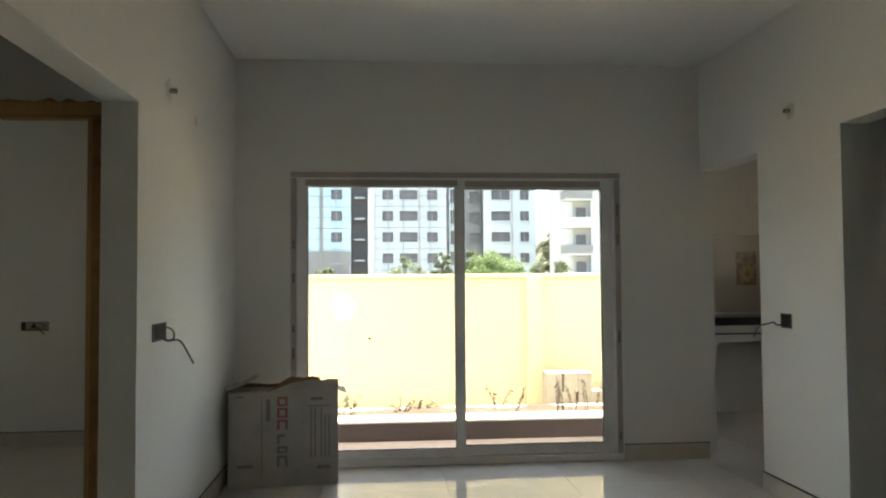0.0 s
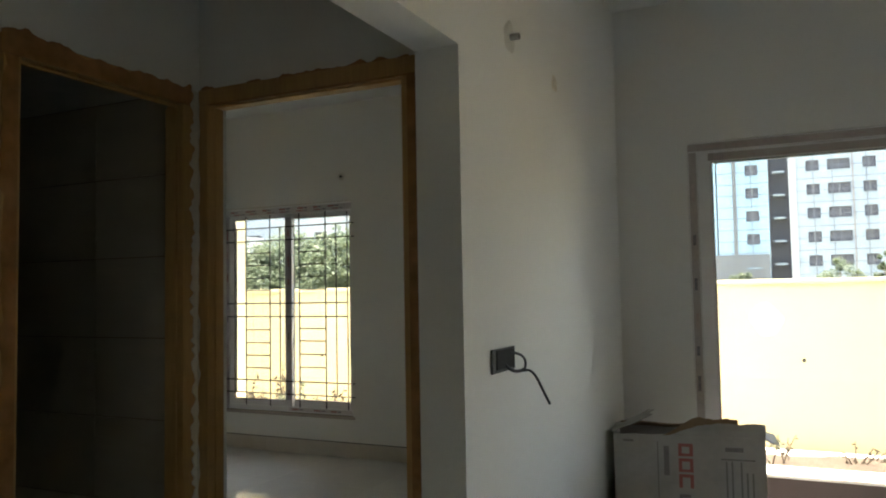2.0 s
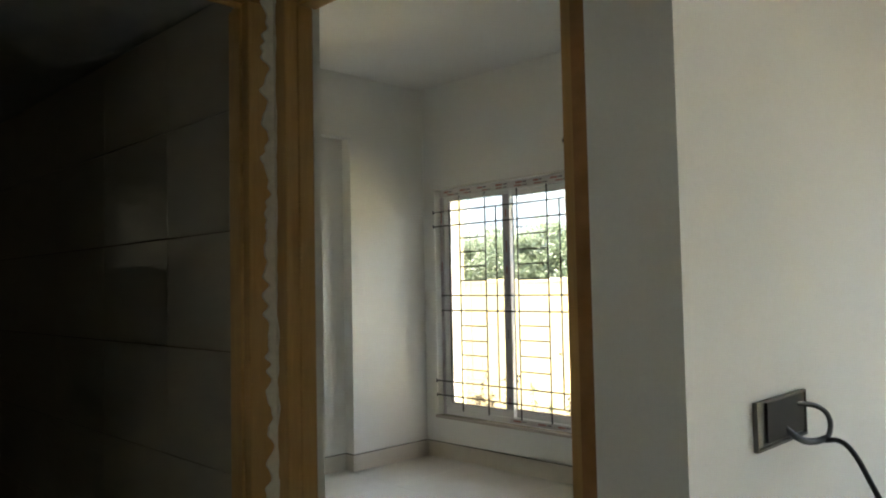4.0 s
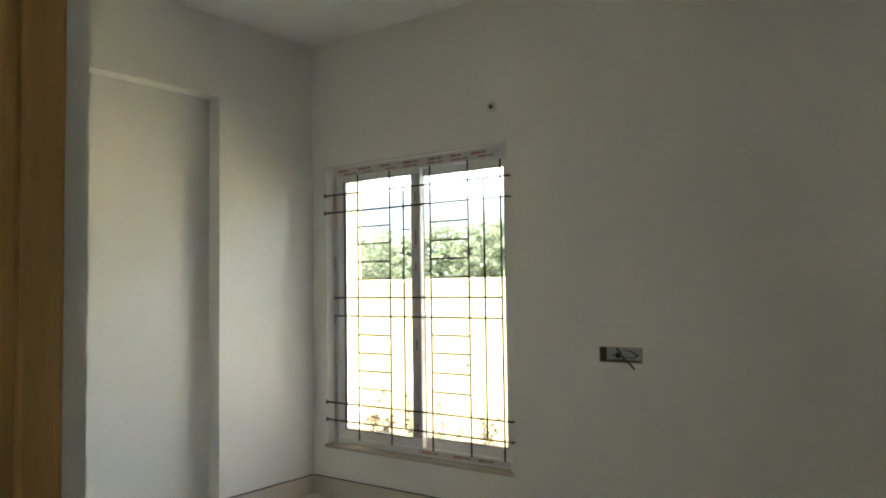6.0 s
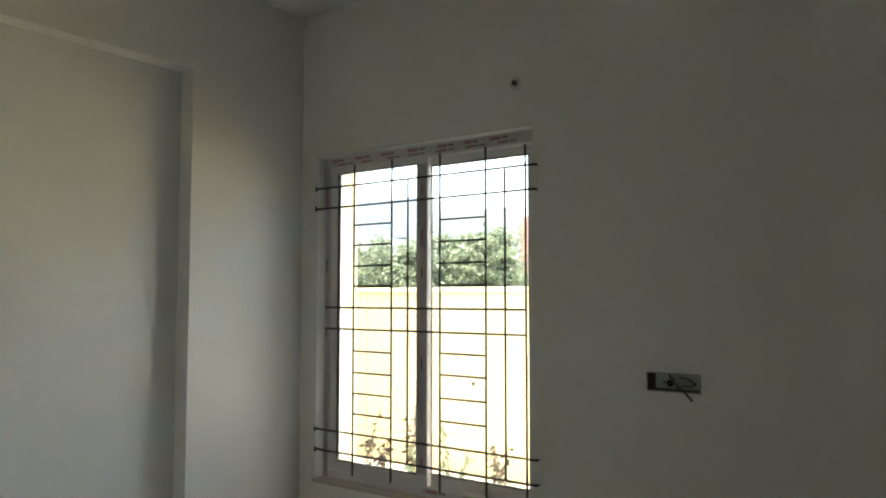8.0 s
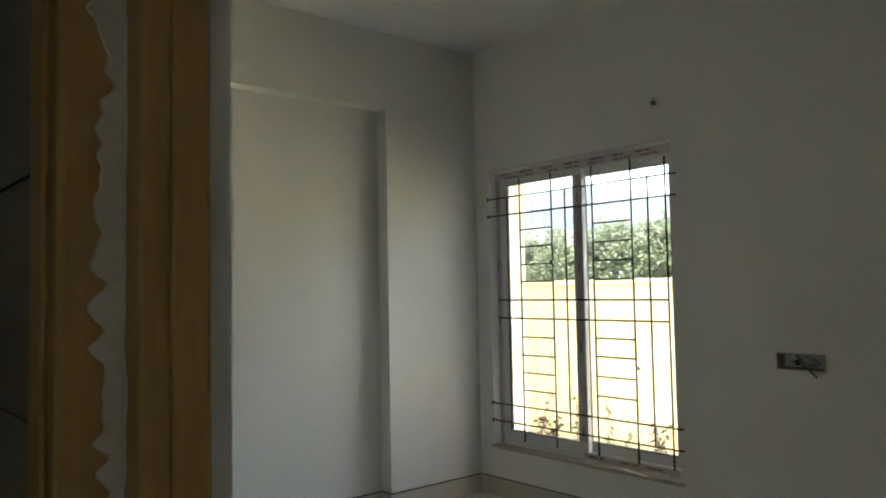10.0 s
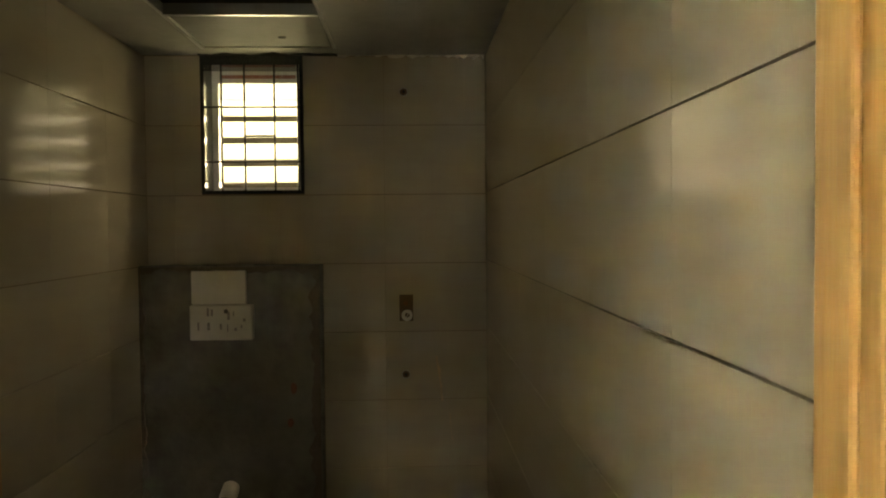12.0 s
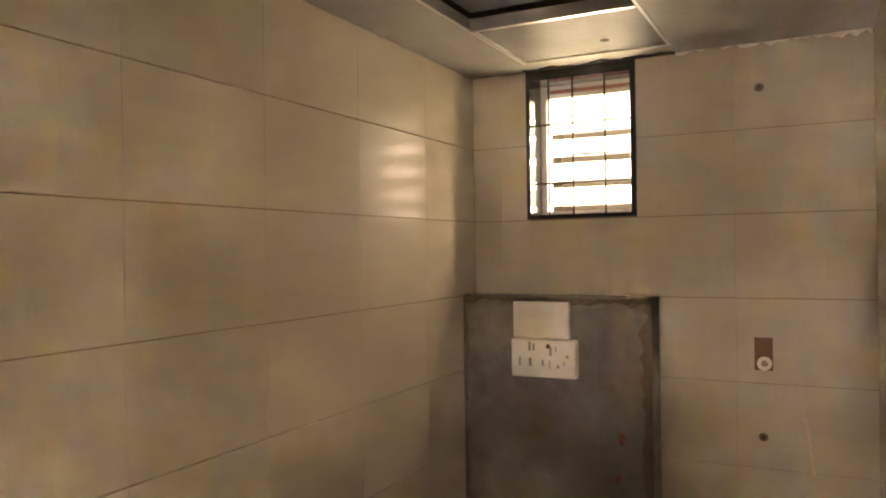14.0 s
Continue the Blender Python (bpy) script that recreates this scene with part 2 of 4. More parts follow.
M_LOUVRE = frosted_material("frosted_louvre", (0.45, 0.47, 0.42), 0.58)
M_PANE = frosted_material("frosted_pane", (0.60, 0.61, 0.56), 0.55)

# ---- mesh helpers ----
def add_box(bm, x0, x1, y0, y1, z0, z1):
    v = [bm.verts.new((x, y, z)) for x in (x0, x1) for y in (y0, y1) for z in (z0, z1)]
    for f in ((0, 1, 3, 2), (4, 6, 7, 5), (0, 4, 5, 1), (2, 3, 7, 6), (0, 2, 6, 4), (1, 5, 7, 3)):
        bm.faces.new([v[i] for i in f])
    return v


def boxes(*spans, bevel=0.0):
    bm = bmesh.new()
    for s in spans:
        add_box(bm, *s)
    if bevel:
        bmesh.ops.bevel(bm, geom=bm.edges[:], offset=bevel, segments=2, affect="EDGES", profile=0.5)
    bmesh.ops.recalc_face_normals(bm, faces=bm.faces[:])
    return bm


def finish(name, bm, mat, parent=None, smooth=False):
    me = bpy.data.meshes.new(name)
    bm.to_mesh(me)
    bm.free()
    me.materials.append(mat)
    if smooth:
        me.polygons.foreach_set("use_smooth", [True] * len(me.polygons))
    ob = new(name, me)
    ob.parent = parent
    return ob


def part(name, bm, mat, parent, label="", smooth=False):
    """One mesh under a thing, given in world places; the thing may stand anywhere, unturned."""
    ob = finish(name, bm, mat, parent, smooth)
    p, off = parent, Vector((0, 0, 0))
    while p:
        off += p.location
        p = p.parent
    ob.location = (0, 0, 0)
    ob.data.transform(Matrix.Translation(-off))
    if label:
        tagged(ob, label)
    return ob


def thing(name, at, label, category, group="", kind=""):
    ob = new(name)
    ob.location = at
    ob.empty_display_size = 0.1
    return tagged(ob, label, category, group, kind)


def structure(name, bm, mat, label, category):
    return tagged(finish(name, bm, mat), label, category, kind="structure")


def rod(bm, a, b, r, sides=8, r2=None):
    a, b = Vector(a), Vector(b)
    r2 = r if r2 is None else r2
    d = (b - a).normalized()
    u = d.orthogonal().normalized()
    w = d.cross(u)
    ra = [bm.verts.new(a + (u * math.cos(k) + w * math.sin(k)) * r) for k in (i * math.tau / sides for i in range(sides))]
    rb = [bm.verts.new(b + (u * math.cos(k) + w * math.sin(k)) * r2) for k in (i * math.tau / sides for i in range(sides))]
    for i in range(sides):
        j = (i + 1) % sides
        bm.faces.new((ra[i], ra[j], rb[j], rb[i]))
    bm.faces.new(ra[::-1])
    bm.faces.new(rb)
    return bm


def tube(points, r, sides=8):
    """A bent round cable through some points, smoothed."""
    pts = [Vector(p) for p in points]
    for _ in range(3):
        q = [pts[0]]
        for a, b in zip(pts, pts[1:]):
            q += [a * 0.75 + b * 0.25, a * 0.25 + b * 0.75]
        pts = q + [pts[-1]]
    bm = bmesh.new()
    rings = []
    u = None
    for i, p in enumerate(pts):
        d = (pts[min(i + 1, len(pts) - 1)] - pts[max(i - 1, 0)]).normalized()
        u = d.orthogonal().normalized() if u is None else (u - d * u.dot(d)).normalized()
        w = d.cross(u)
        rings.append([bm.verts.new(p + (u * math.cos(k) + w * math.sin(k)) * r) for k in (s * math.tau / sides for s in range(sides))])
    for a, b in zip(rings, rings[1:]):
        for i in range(sides):
            j = (i + 1) % sides
            bm.faces.new((a[i], a[j], b[j], b[i]))
    bm.faces.new(rings[0][::-1])
    bm.faces.new(rings[-1])
    return bm


# ---- large structure ----
CEIL = 2.89
LW, LT = -0.935, -1.085          # living room's west wall, both faces
NORTH = 4.84                     # living room's garden wall
EAST = 2.45
WEST_LABEL = "white painted plaster wall"
structure("wall_living_north", boxes(
    (LW, -0.554, NORTH, 5.04, -0.05, CEIL), (1.845, 2.48, NORTH, 5.04, -0.05, CEIL), (-0.554, 1.845, NORTH, 5.04, 2.10, CEIL)),
    M_WALL, "white plastered wall round the sliding garden door", "wall")
structure("wall_living_west", boxes(
    (LT, LW, -2.6, 1.21, -0.05, CEIL), (LT, LW, 1.21, 2.672, 2.078, CEIL), (LT, LW, 2.672, 6.03, -0.05, CEIL)),
    M_WALL, "white plastered wall with an opening to the lobby", "wall")
structure("wall_living_east", boxes(
    (EAST, 2.6, -2.6, 2.05, -0.05, CEIL), (EAST, 2.6, 2.05, 3.13, 2.116, CEIL), (EAST, 2.6, 3.13, 3.99, -0.05, CEIL),
    (EAST, 2.6, 3.99, 4.84, 2.11, CEIL)), M_WALL, "white plastered wall with two openings", "wall")
structure("wall_living_south", boxes((LT, 4.6, -2.75, -2.6, -0.05, CEIL)), M_WALL, WEST_LABEL, "wall")
structure("wall_lobby_north", boxes(
    (-5.1, -2.0, 2.705, 2.805, -0.05, CEIL), (-2.0, -1.954, 2.7675, 2.797, -0.05, 2.08), (-2.0, LT, 2.705, 2.805, 2.08, CEIL)),
    M_WALL, "white plastered wall with the bedroom doorway", "wall")
structure("wall_lobby_west", boxes(
    (-2.08, -2.0, 1.07, 1.925, -0.05, CEIL), (-2.08, -2.0, 1.925, 2.668, 2.075, CEIL), (-2.08, -2.0, 2.668, 2.705, -0.05, CEIL)),
    M_WALL, "white plastered wall with the bathroom doorway", "wall")
structure("wall_lobby_south", boxes((-2.0, LT, 1.06, 1.21, -0.05, CEIL)), M_WALL, WEST_LABEL, "wall")
structure("wall_bath_north", boxes((-4.81, -2.08, 2.635, 2.705, -0.03, CEIL), (-2.0805, -2.079, 2.689, 2.70, -0.03, 2.07)), M_TGROUT, "brown-jointed wall behind cream tiles", "wall")
structure("wall_bath_south", boxes((-4.81, -2.08, 1.02, 1.158, -0.03, CEIL)), M_TGROUT, "brown-jointed wall behind cream tiles", "wall")
structure("wall_bath_west", boxes(
    (-5.1, -4.81, 1.02, 1.402, -0.03, CEIL), (-5.1, -4.81, 1.84, 2.705, -0.03, CEIL),
    (-5.1, -4.81, 1.402, 1.84, -0.03, 1.465), (-5.1, -4.81, 1.402, 1.84, 2.06, CEIL)), M_TGROUT,
    "brown-jointed wall round the toilet window", "wall")
structure("wall_bedroom_west", boxes(
    (-5.1, -4.905, 2.80, 5.11, -0.05, CEIL), (-5.1, -4.81, 5.11, 5.84, -0.05, CEIL), (-4.905, -4.81, 2.80, 5.11, 2.42, CEIL)),
    M_WALL, "white wall with a projecting column and beam", "wall")
structure("wall_bedroom_north", boxes(
    (-5.1, -4.682, 5.84, 6.04, -0.05, CEIL), (-3.326, LT, 5.84, 6.04, -0.05, CEIL),
    (-4.682, -3.326, 5.84, 6.04, -0.05, 0.317), (-4.682, -3.326, 5.84, 6.04, 2.072, CEIL)),
    M_WALL, "white plastered wall round the grilled window", "wall")
structure("wall_kitchen_east", boxes((4.6, 4.75, -2.75, 4.4, -0.05, CEIL), (4.6, 4.75, 5.0, 7.0, -0.05, CEIL), (4.6, 4.75, 4.4, 5.0, -0.05, 1.4), (4.6, 4.75, 4.4, 5.0, 2.0, CEIL)), M_WALL, WEST_LABEL, "wall")
structure("wall_kitchen_south", boxes((2.6, 4.6, 3.13, 3.28, -0.05, CEIL)), M_WALL, WEST_LABEL, "wall")
structure("wall_kitchen_west", boxes((2.48, 2.63, 5.04, 7.0, -0.05, CEIL)), M_WALL, WEST_LABEL, "wall")
structure("wall_kitchen_north", boxes((2.63, 4.6, 6.85, 7.0, -0.05, CEIL)), M_WALL, WEST_LABEL, "wall")

# ceiling_living juts out to 5.32, an added overhang that shades the threshold
for nm, sp in (("ceiling_living", (LT + 0.075, 2.52, -2.75, 5.32)), ("ceiling_bedroom", (-5.1, LT + 0.075, 2.78, 6.04)),
               ("ceiling_lobby", (-2.04, LT + 0.075, -2.75, 2.78)), ("ceiling_bathroom", (-5.1, -2.04, 1.02, 2.78)),
               ("ceiling_kitchen", (2.52, 4.75, -2.75, 7.0))):
    structure(nm, boxes((*sp, CEIL, CEIL + 0.16)), M_CEIL, "plain white plastered ceiling", "ceiling")

floor = structure("floor", boxes((-5.1, 4.75, -2.75, 5.04, -0.12, -0.006), (-5.1, LW, 5.04, 6.04, -0.12, -0.006),
                                 (2.48, 4.75, 5.04, 7.0, -0.12, -0.006)), M_GROUT, "glossy cream vitrified tile floor", "floor")


# ---- skirting ----
def skirting(face, axis, a, b, side):
    """A run of skirting tiles on a wall face: axis is the way that the run goes, side the way into the room."""
    run = thing("baseboard", (face if axis == "y" else a, a if axis == "y" else face, 0),
                "beige tile skirting with a dark top joint", "skirting", kind="structure")
    n = max(1, round((b - a) / 0.6))
    for i in range(n):
        u, v = a + (b - a) * i / n + 0.001, a + (b - a) * (i + 1) / n - 0.001
        p, q = sorted((face + side * 0.001, face + side * 0.013))
        bm = boxes((p, q, u, v, 0.0005, 0.115)) if axis == "y" else boxes((u, v, p, q, 0.0005, 0.115))
        part("skirting_tile", bm, M_SKIRT, run)
    p, q = sorted((face + side * 0.001, face + side * 0.009))
    part("joint", boxes((p, q, a, b, 0.1152, 0.1195)) if axis == "y" else boxes((a, b, p, q, 0.1152, 0.1195)), M_HOLE, run, "dark unfilled joint")


for args in ((LW, "y", -2.6, 1.21, 1), (LW, "y", 2.672, NORTH, 1), (NORTH, "x", LW + 0.013, -0.554, -1), (NORTH, "x", 1.845, 2.48, -1),
             (EAST, "y", 3.13, 3.99, -1), (EAST, "y", -2.6, 2.05, -1), (5.84, "x", -4.797, LT, -1), (-4.81, "y", 5.11, 5.827, 1),
             (5.11, "x", -4.905, -4.797, -1), (-4.905, "y", 2.805, 5.097, 1), (2.805, "x", -4.89, -2.0, 1), (LT, "y", 2.805, 5.827, -1),
             (-2.0, "y", 1.223, 1.9, 1), (1.21, "x", -2.0, LT, 1)):
    skirting(*args)


# ---- doorways: wooden frames, primer and plaster smears ----
def ragged(p0, p1, out, normal, width, amp, seed, thick=0.003, steps=70, back=0.0, fine=0.5):
    """A thin coat with one straight and one ragged edge, laid along a line."""
    p0, p1, out, normal = Vector(p0), Vector(p1), Vector(out), Vector(normal)
    bm = bmesh.new()
    rows = []
    for i in range(steps + 1):
        f = i / steps
        L = f * (p1 - p0).length
        w = width + amp * (0.8 * noise.noise((seed, L * 5, 0)) + 1.1 * noise.noise((seed, L * 17, 5)) + fine * noise.noise((seed, L * 45, 9)))
        w = max(w, 0.002)
        a = p0.lerp(p1, f)
        c, d = a - out * back, a + out * w
        rows.append([bm.verts.new(c), bm.verts.new(c + normal * thick), bm.verts.new(d - out * 0.002 + normal * thick), bm.verts.new(d)])
    for r, s in zip(rows, rows[1:]):
        for k in range(3):
            bm.faces.new((r[k], r[k + 1], s[k + 1], s[k]))
    bmesh.ops.recalc_face_normals(bm, faces=bm.faces[:])
    return bm


def jamb_boxes(axis, inner, outer, f0, f1, stop):
    """Section of a frame: body plus a planted stop."""
    lo, hi = sorted((inner, outer))
    s = 0.008 if inner > outer else -0.008
    sl, sh = sorted((inner, inner + s))
    a, b = sorted((f0, f1))
    t0, t1 = sorted(stop)
    if axis == "x":
        return [(lo, hi, a, b, 0.001, 2.02), (sl, sh, t0, t1, 0.001, 2.0115)]
    return [(a, b, lo, hi, 0.001, 2.012), (t0, t1, sl, sh, 0.001, 2.0)]


bed_frame = thing("door_frame", (-1.52, 2.75, 0), "bare orange-brown wooden frame of the bedroom doorway", "door frame", kind="structure")
part("jamb", boxes(*jamb_boxes("x", -1.946, -1.998, 2.690, 2.766, (2.722, 2.766)), bevel=0.005), M_WOOD, bed_frame)
part("jamb", boxes(*jamb_boxes("x", -1.151, -1.087, 2.700, 2.778, (2.728, 2.778)), bevel=0.003), M_WOOD, bed_frame)
part("head", boxes((-1.998, -1.087, 2.698, 2.778, 2.0205, 2.079), (-1.945, -1.163, 2.728, 2.778, 2.012, 2.0203), bevel=0.003), M_WOOD, bed_frame)
part("primer_smear", ragged((-1.985, 2.7015, 2.066), (-1.10, 2.7015, 2.066), (0, 0, 1), (0, -1, 0), 0.016, 0.016, 3.3, back=0.05), M_PRIMER, bed_frame, "orange primer smeared over the edge")
part("primer_smear", ragged((-1.10, 2.7015, 0.12), (-1.10, 2.7015, 2.07), (1, 0, 0), (0, -1, 0), 0.006, 0.011, 8.1, back=0.03), M_PRIMER, bed_frame, "orange primer smeared over the edge")

bath_frame = thing("door_frame", (-2.04, 2.3, 0), "bare orange-brown wooden frame of the bathroom doorway", "door frame", kind="structure")
part("jamb", boxes(*jamb_boxes("y", 2.620, 2.6885, -2.075, -1.995, (-2.075, -2.020)), bevel=0.004), M_WOOD, bath_frame)
part("jamb", boxes(*jamb_boxes("y", 1.997, 1.944, -2.036, -1.995, (-2.036, -2.022)), bevel=0.003), M_WOOD, bath_frame)
part("head", boxes((-2.036, -1.995, 1.944, 2.688, 2.0125, 2.073), (-2.036, -2.022, 2.005, 2.62, 2.0, 2.012), bevel=0.003), M_WOOD, bath_frame)
part("primer_smear", ragged((-1.9968, 1.935, 2.062), (-1.9968, 2.66, 2.062), (0, 0, 1), (1, 0, 0), 0.018, 0.018, 5.2, back=0.05), M_PRIMER, bath_frame, "orange primer smeared over the edge")
part("primer_smear", ragged((-1.9968, 1.958, 0.01), (-1.9968, 1.958, 2.0105), (0, -1, 0), (1, 0, 0), 0.018, 0.016, 1.7, back=0.03), M_PRIMER, bath_frame, "orange primer smeared over the edge")
part("plaster_smear", ragged((-1.9945, 2.6895, 0.01), (-1.9945, 2.6895, 2.07), (0, -1, 0), (1, 0, 0), 0.026, 0.013, 6.4, thick=0.004, steps=420, fine=1.5), M_PLASTER, bath_frame, "rough white plaster smear in the corner")
part("plaster_smear", ragged((-1.994, 2.6895, 0.01), (-1.994, 2.6895, 2.07), (1, 0, 0), (0, -1, 0), 0.008, 0.008, 2.9, thick=0.003, steps=220), M_PLASTER, bed_frame, "rough white plaster smear in the corner")


# ---- garden sliding door ----
def sash(parent, name, x0, x1, gx0, gx1, gz0, gz1, z0, z1, y0, y1):
    s = part(name, boxes((x0, gx0, y0, y1, z0, z1), (gx1, x1, y0, y1, z0, z1), (gx0, gx1, y0, y1, z0, gz0), (gx0, gx1, y0, y1, gz1, z1)), M_UPVC, parent)
    ym = (y0 + y1) / 2
    g = 0.005
    part("gasket", boxes((gx0, gx0 + g, y0 + 0.003, ym + 0.01, gz0, gz1), (gx1 - g, gx1, y0 + 0.003, ym + 0.01, gz0, gz1),
                         (gx0 + g, gx1 - g, y0 + 0.003, ym + 0.01, gz0, gz0 + g), (gx0 + g, gx1 - g, y0 + 0.003, ym + 0.01, gz1 - g, gz1)), M_GASKET, s, "black rubber gasket")
    pane = part("pane", boxes((gx0 + g, gx1 - g, ym - 0.003, ym + 0.003, gz0 + g, gz1 - g)), M_GLASS, s, "clear glass pane")
    pane.visible_shadow = False
    return s


def tape_print(parent, x0, x1, z, y, seed, h=0.018, red=None, ink_dark=None):
    """Rows of printed bars on the film left on a frame member."""
    rnd = random.Random(seed)
    x = x0 + 0.03
    k = 0
    while x < x1 - 0.14:
        w = rnd.uniform(0.075, 0.12)
        part("print", boxes((x, x + w * 0.58, y - 0.0012, y - 0.0002, z - h / 2, z + h / 2)), red or M_TAPERED, parent, "red printed bar")
        part("print", boxes((x + w * 0.66, x + w, y - 0.0012, y - 0.0002, z - h * 0.3, z + h * 0.4)), ink_dark or M_TAPEDARK, parent, "dark printed bar")
        x += w + rnd.uniform(0.05, 0.11)
        k += 1


slider = thing("window_1", (0.65, 4.9, 0), "white sliding glass door with film left on its frame", "sliding door", kind="structure")
fr = part("window_frame", boxes((-0.554, -0.506, 4.862, 4.96, 0, 2.10), (1.797, 1.845, 4.862, 4.96, 0, 2.10),
                                (-0.506, 1.797, 4.862, 4.96, 2.05, 2.10), (-0.506, 1.797, 4.862, 4.96, 0.001, 0.05)), M_UPVC, slider)
part("film", boxes((-0.553, 1.844, 4.8595, 4.8615, 2.056, 2.094)), M_FILM, fr, "printed protective film")
part("film", boxes((-0.549, -0.511, 4.8595, 4.8615, 0.05, 2.05)), M_FILM, fr, "printed protective film")
part("film", boxes((1.802, 1.840, 4.8595, 4.8615, 0.05, 2.05)), M_FILM, fr, "printed protective film")
tape_print(fr, -0.5, 1.84, 2.075, 4.8593, 4, 0.014, M_FADED, M_FADED)
rnd = random.Random(12)
for xx in (-0.531, 1.821):
    z = 0.15
    while z < 1.95:
        L = rnd.uniform(0.05, 0.12)
        part("print", boxes((xx - 0.008, xx + 0.008, 4.858, 4.859, z, z + L)), rnd.choice((M_FADED, M_FADED, M_TAPEDARK)), fr)
        z += L + rnd.uniform(0.08, 0.2)
s1 = sash(slider, "sash", -0.505, 0.690, -0.434, 0.622, 0.112, 1.992, 0.052, 2.048, 4.872, 4.908)
s2 = sash(slider, "sash", 0.622, 1.796, 0.690, 1.717, 0.120, 1.982, 0.052, 2.048, 4.914, 4.950)
part("film", boxes((-0.45, 0.64, 4.8695, 4.8715, 2.0, 2.04)), M_FILM, s1, "printed protective film")
tape_print(s1, -0.45, 0.64, 2.02, 4.8694, 9, 0.010, M_FADED, M_FADED)

part("film", boxes((0.70, 1.71, 4.9115, 4.9135, 1.995, 2.04)), M_FILM, s2, "printed protective film")
# ---- bedroom window and its grille ----
win = thing("window_2", (-4.0, 5.93, 0.3), "white sliding bedroom window with printed film on its frame", "window", kind="structure")
fr = part("window_frame", boxes((-4.682, -4.645, 5.90, 5.98, 0.317, 2.072), (-3.363, -3.326, 5.90, 5.98, 0.317, 2.072),
                                (-4.645, -3.363, 5.90, 5.98, 2.012, 2.072), (-4.645, -3.363, 5.90, 5.98, 0.324, 0.362)), M_UPVC, win)
part("film", boxes((-4.68, -3.328, 5.8975, 5.8995, 2.018, 2.068)), M_TAPE, fr, "printed protective film")
part("film", boxes((-4.0, -3.37, 5.8975, 5.8995, 0.330, 0.360)), M_TAPE, fr, "printed protective film")
part("film", boxes((-4.681, -4.648, 5.8975, 5.8995, 0.325, 2.017)), M_PURPLE, fr, "purplish protective film")
part("film", boxes((-4.0335, -3.977, 5.9055, 5.9075, 0.42, 1.98)), M_PURPLE, win, "purplish protective film")
rnd = random.Random(31)
for xx, yy in ((-4.672, 5.8973), (-4.012, 5.9053)):
    z = 0.45
    while z < 1.9:
        L = rnd.uniform(0.04, 0.10)
        part("print", boxes((xx, xx + 0.012, yy - 0.001, yy, z, z + L)), rnd.choice((M_FADED, M_TAPERED, M_TAPEDARK)), fr)
        z += L + rnd.uniform(0.10, 0.22)
tape_print(fr, -4.66, -3.33, 2.053, 5.8973, 21, 0.014)
tape_print(fr, -4.62, -3.36, 2.031, 5.8973, 22, 0.010)
tape_print(fr, -4.0, -3.37, 0.345, 5.8973, 23, 0.012)
sash(win, "sash", -4.644, -3.972, -4.600, -4.040, 0.412, 1.985, 0.363, 2.011, 5.908, 5.938)
sash(win, "sash", -4.030, -3.364, -3.990, -3.408, 0.416, 1.972, 0.363, 2.011, 5.944, 5.974)
part("window_sill", boxes((-4.70, -3.305, 5.826, 5.9, 0.302, 0.3235), bevel=0.003), M_SILL, win, "polished pale stone sill")
part("drip_lip", boxes((-4.69, -3.318, 5.834, 5.85, 2.0725, 2.082), bevel=0.002), M_COPING, win, "plaster lip over the opening")

GY = 5.813
grille = thing("window_grille", (-4.0, GY, 0.38), "black iron rod grille across the bedroom window", "window grille")
for x, z0, z1 in ((-4.386, 0.38, 2.0), (-4.128, 0.38, 2.0), (-3.824, 0.38, 2.0), (-3.561, 0.38, 2.0), (-3.349, 0.382, 1.985),
                  (-4.491, 0.482, 1.893), (-4.023, 0.482, 1.893), (-3.457, 0.482, 1.893)):
    part("upright_bar", rod(bmesh.new(), (x, GY, z0), (x, GY, z1), 0.0054), M_IRON, grille, smooth=True)
for z, x0, x1 in ((1.893, -4.675, -3.305), (1.782, -4.675, -3.305), (1.244, -4.60, -3.349), (1.131, -4.60, -3.349), (0.590, -4.668, -3.305), (0.482, -4.665, -3.305)):
    bm = rod(bmesh.new(), (x0, GY + 0.008, z), (x1, GY + 0.008, z), 0.0053)
    if x0 < -4.61:
        rod(bm, (x0, GY + 0.008, z), (x0, 5.842, z), 0.005)
        rod(bm, (x0, GY + 0.004, z - 0.014), (x0, GY + 0.004, z + 0.014), 0.005)
        rod(bm, (x1, GY + 0.008, z), (x1, 5.842, z), 0.005)
    part("cross_bar", bm, M_IRON, grille, smooth=True)
for x0, x1, zs in ((-4.386, -4.128, (1.677, 1.571, 1.462, 1.356, 1.019, 0.908, 0.801, 0.695)),
                   (-3.824, -3.561, (1.673, 1.567, 1.463, 1.357, 1.032, 0.930, 0.820, 0.712))):
    for z in zs:
        part("rung", rod(bmesh.new(), (x0, GY, z), (x1, GY, z), 0.0050), M_IRON, grille, smooth=True)


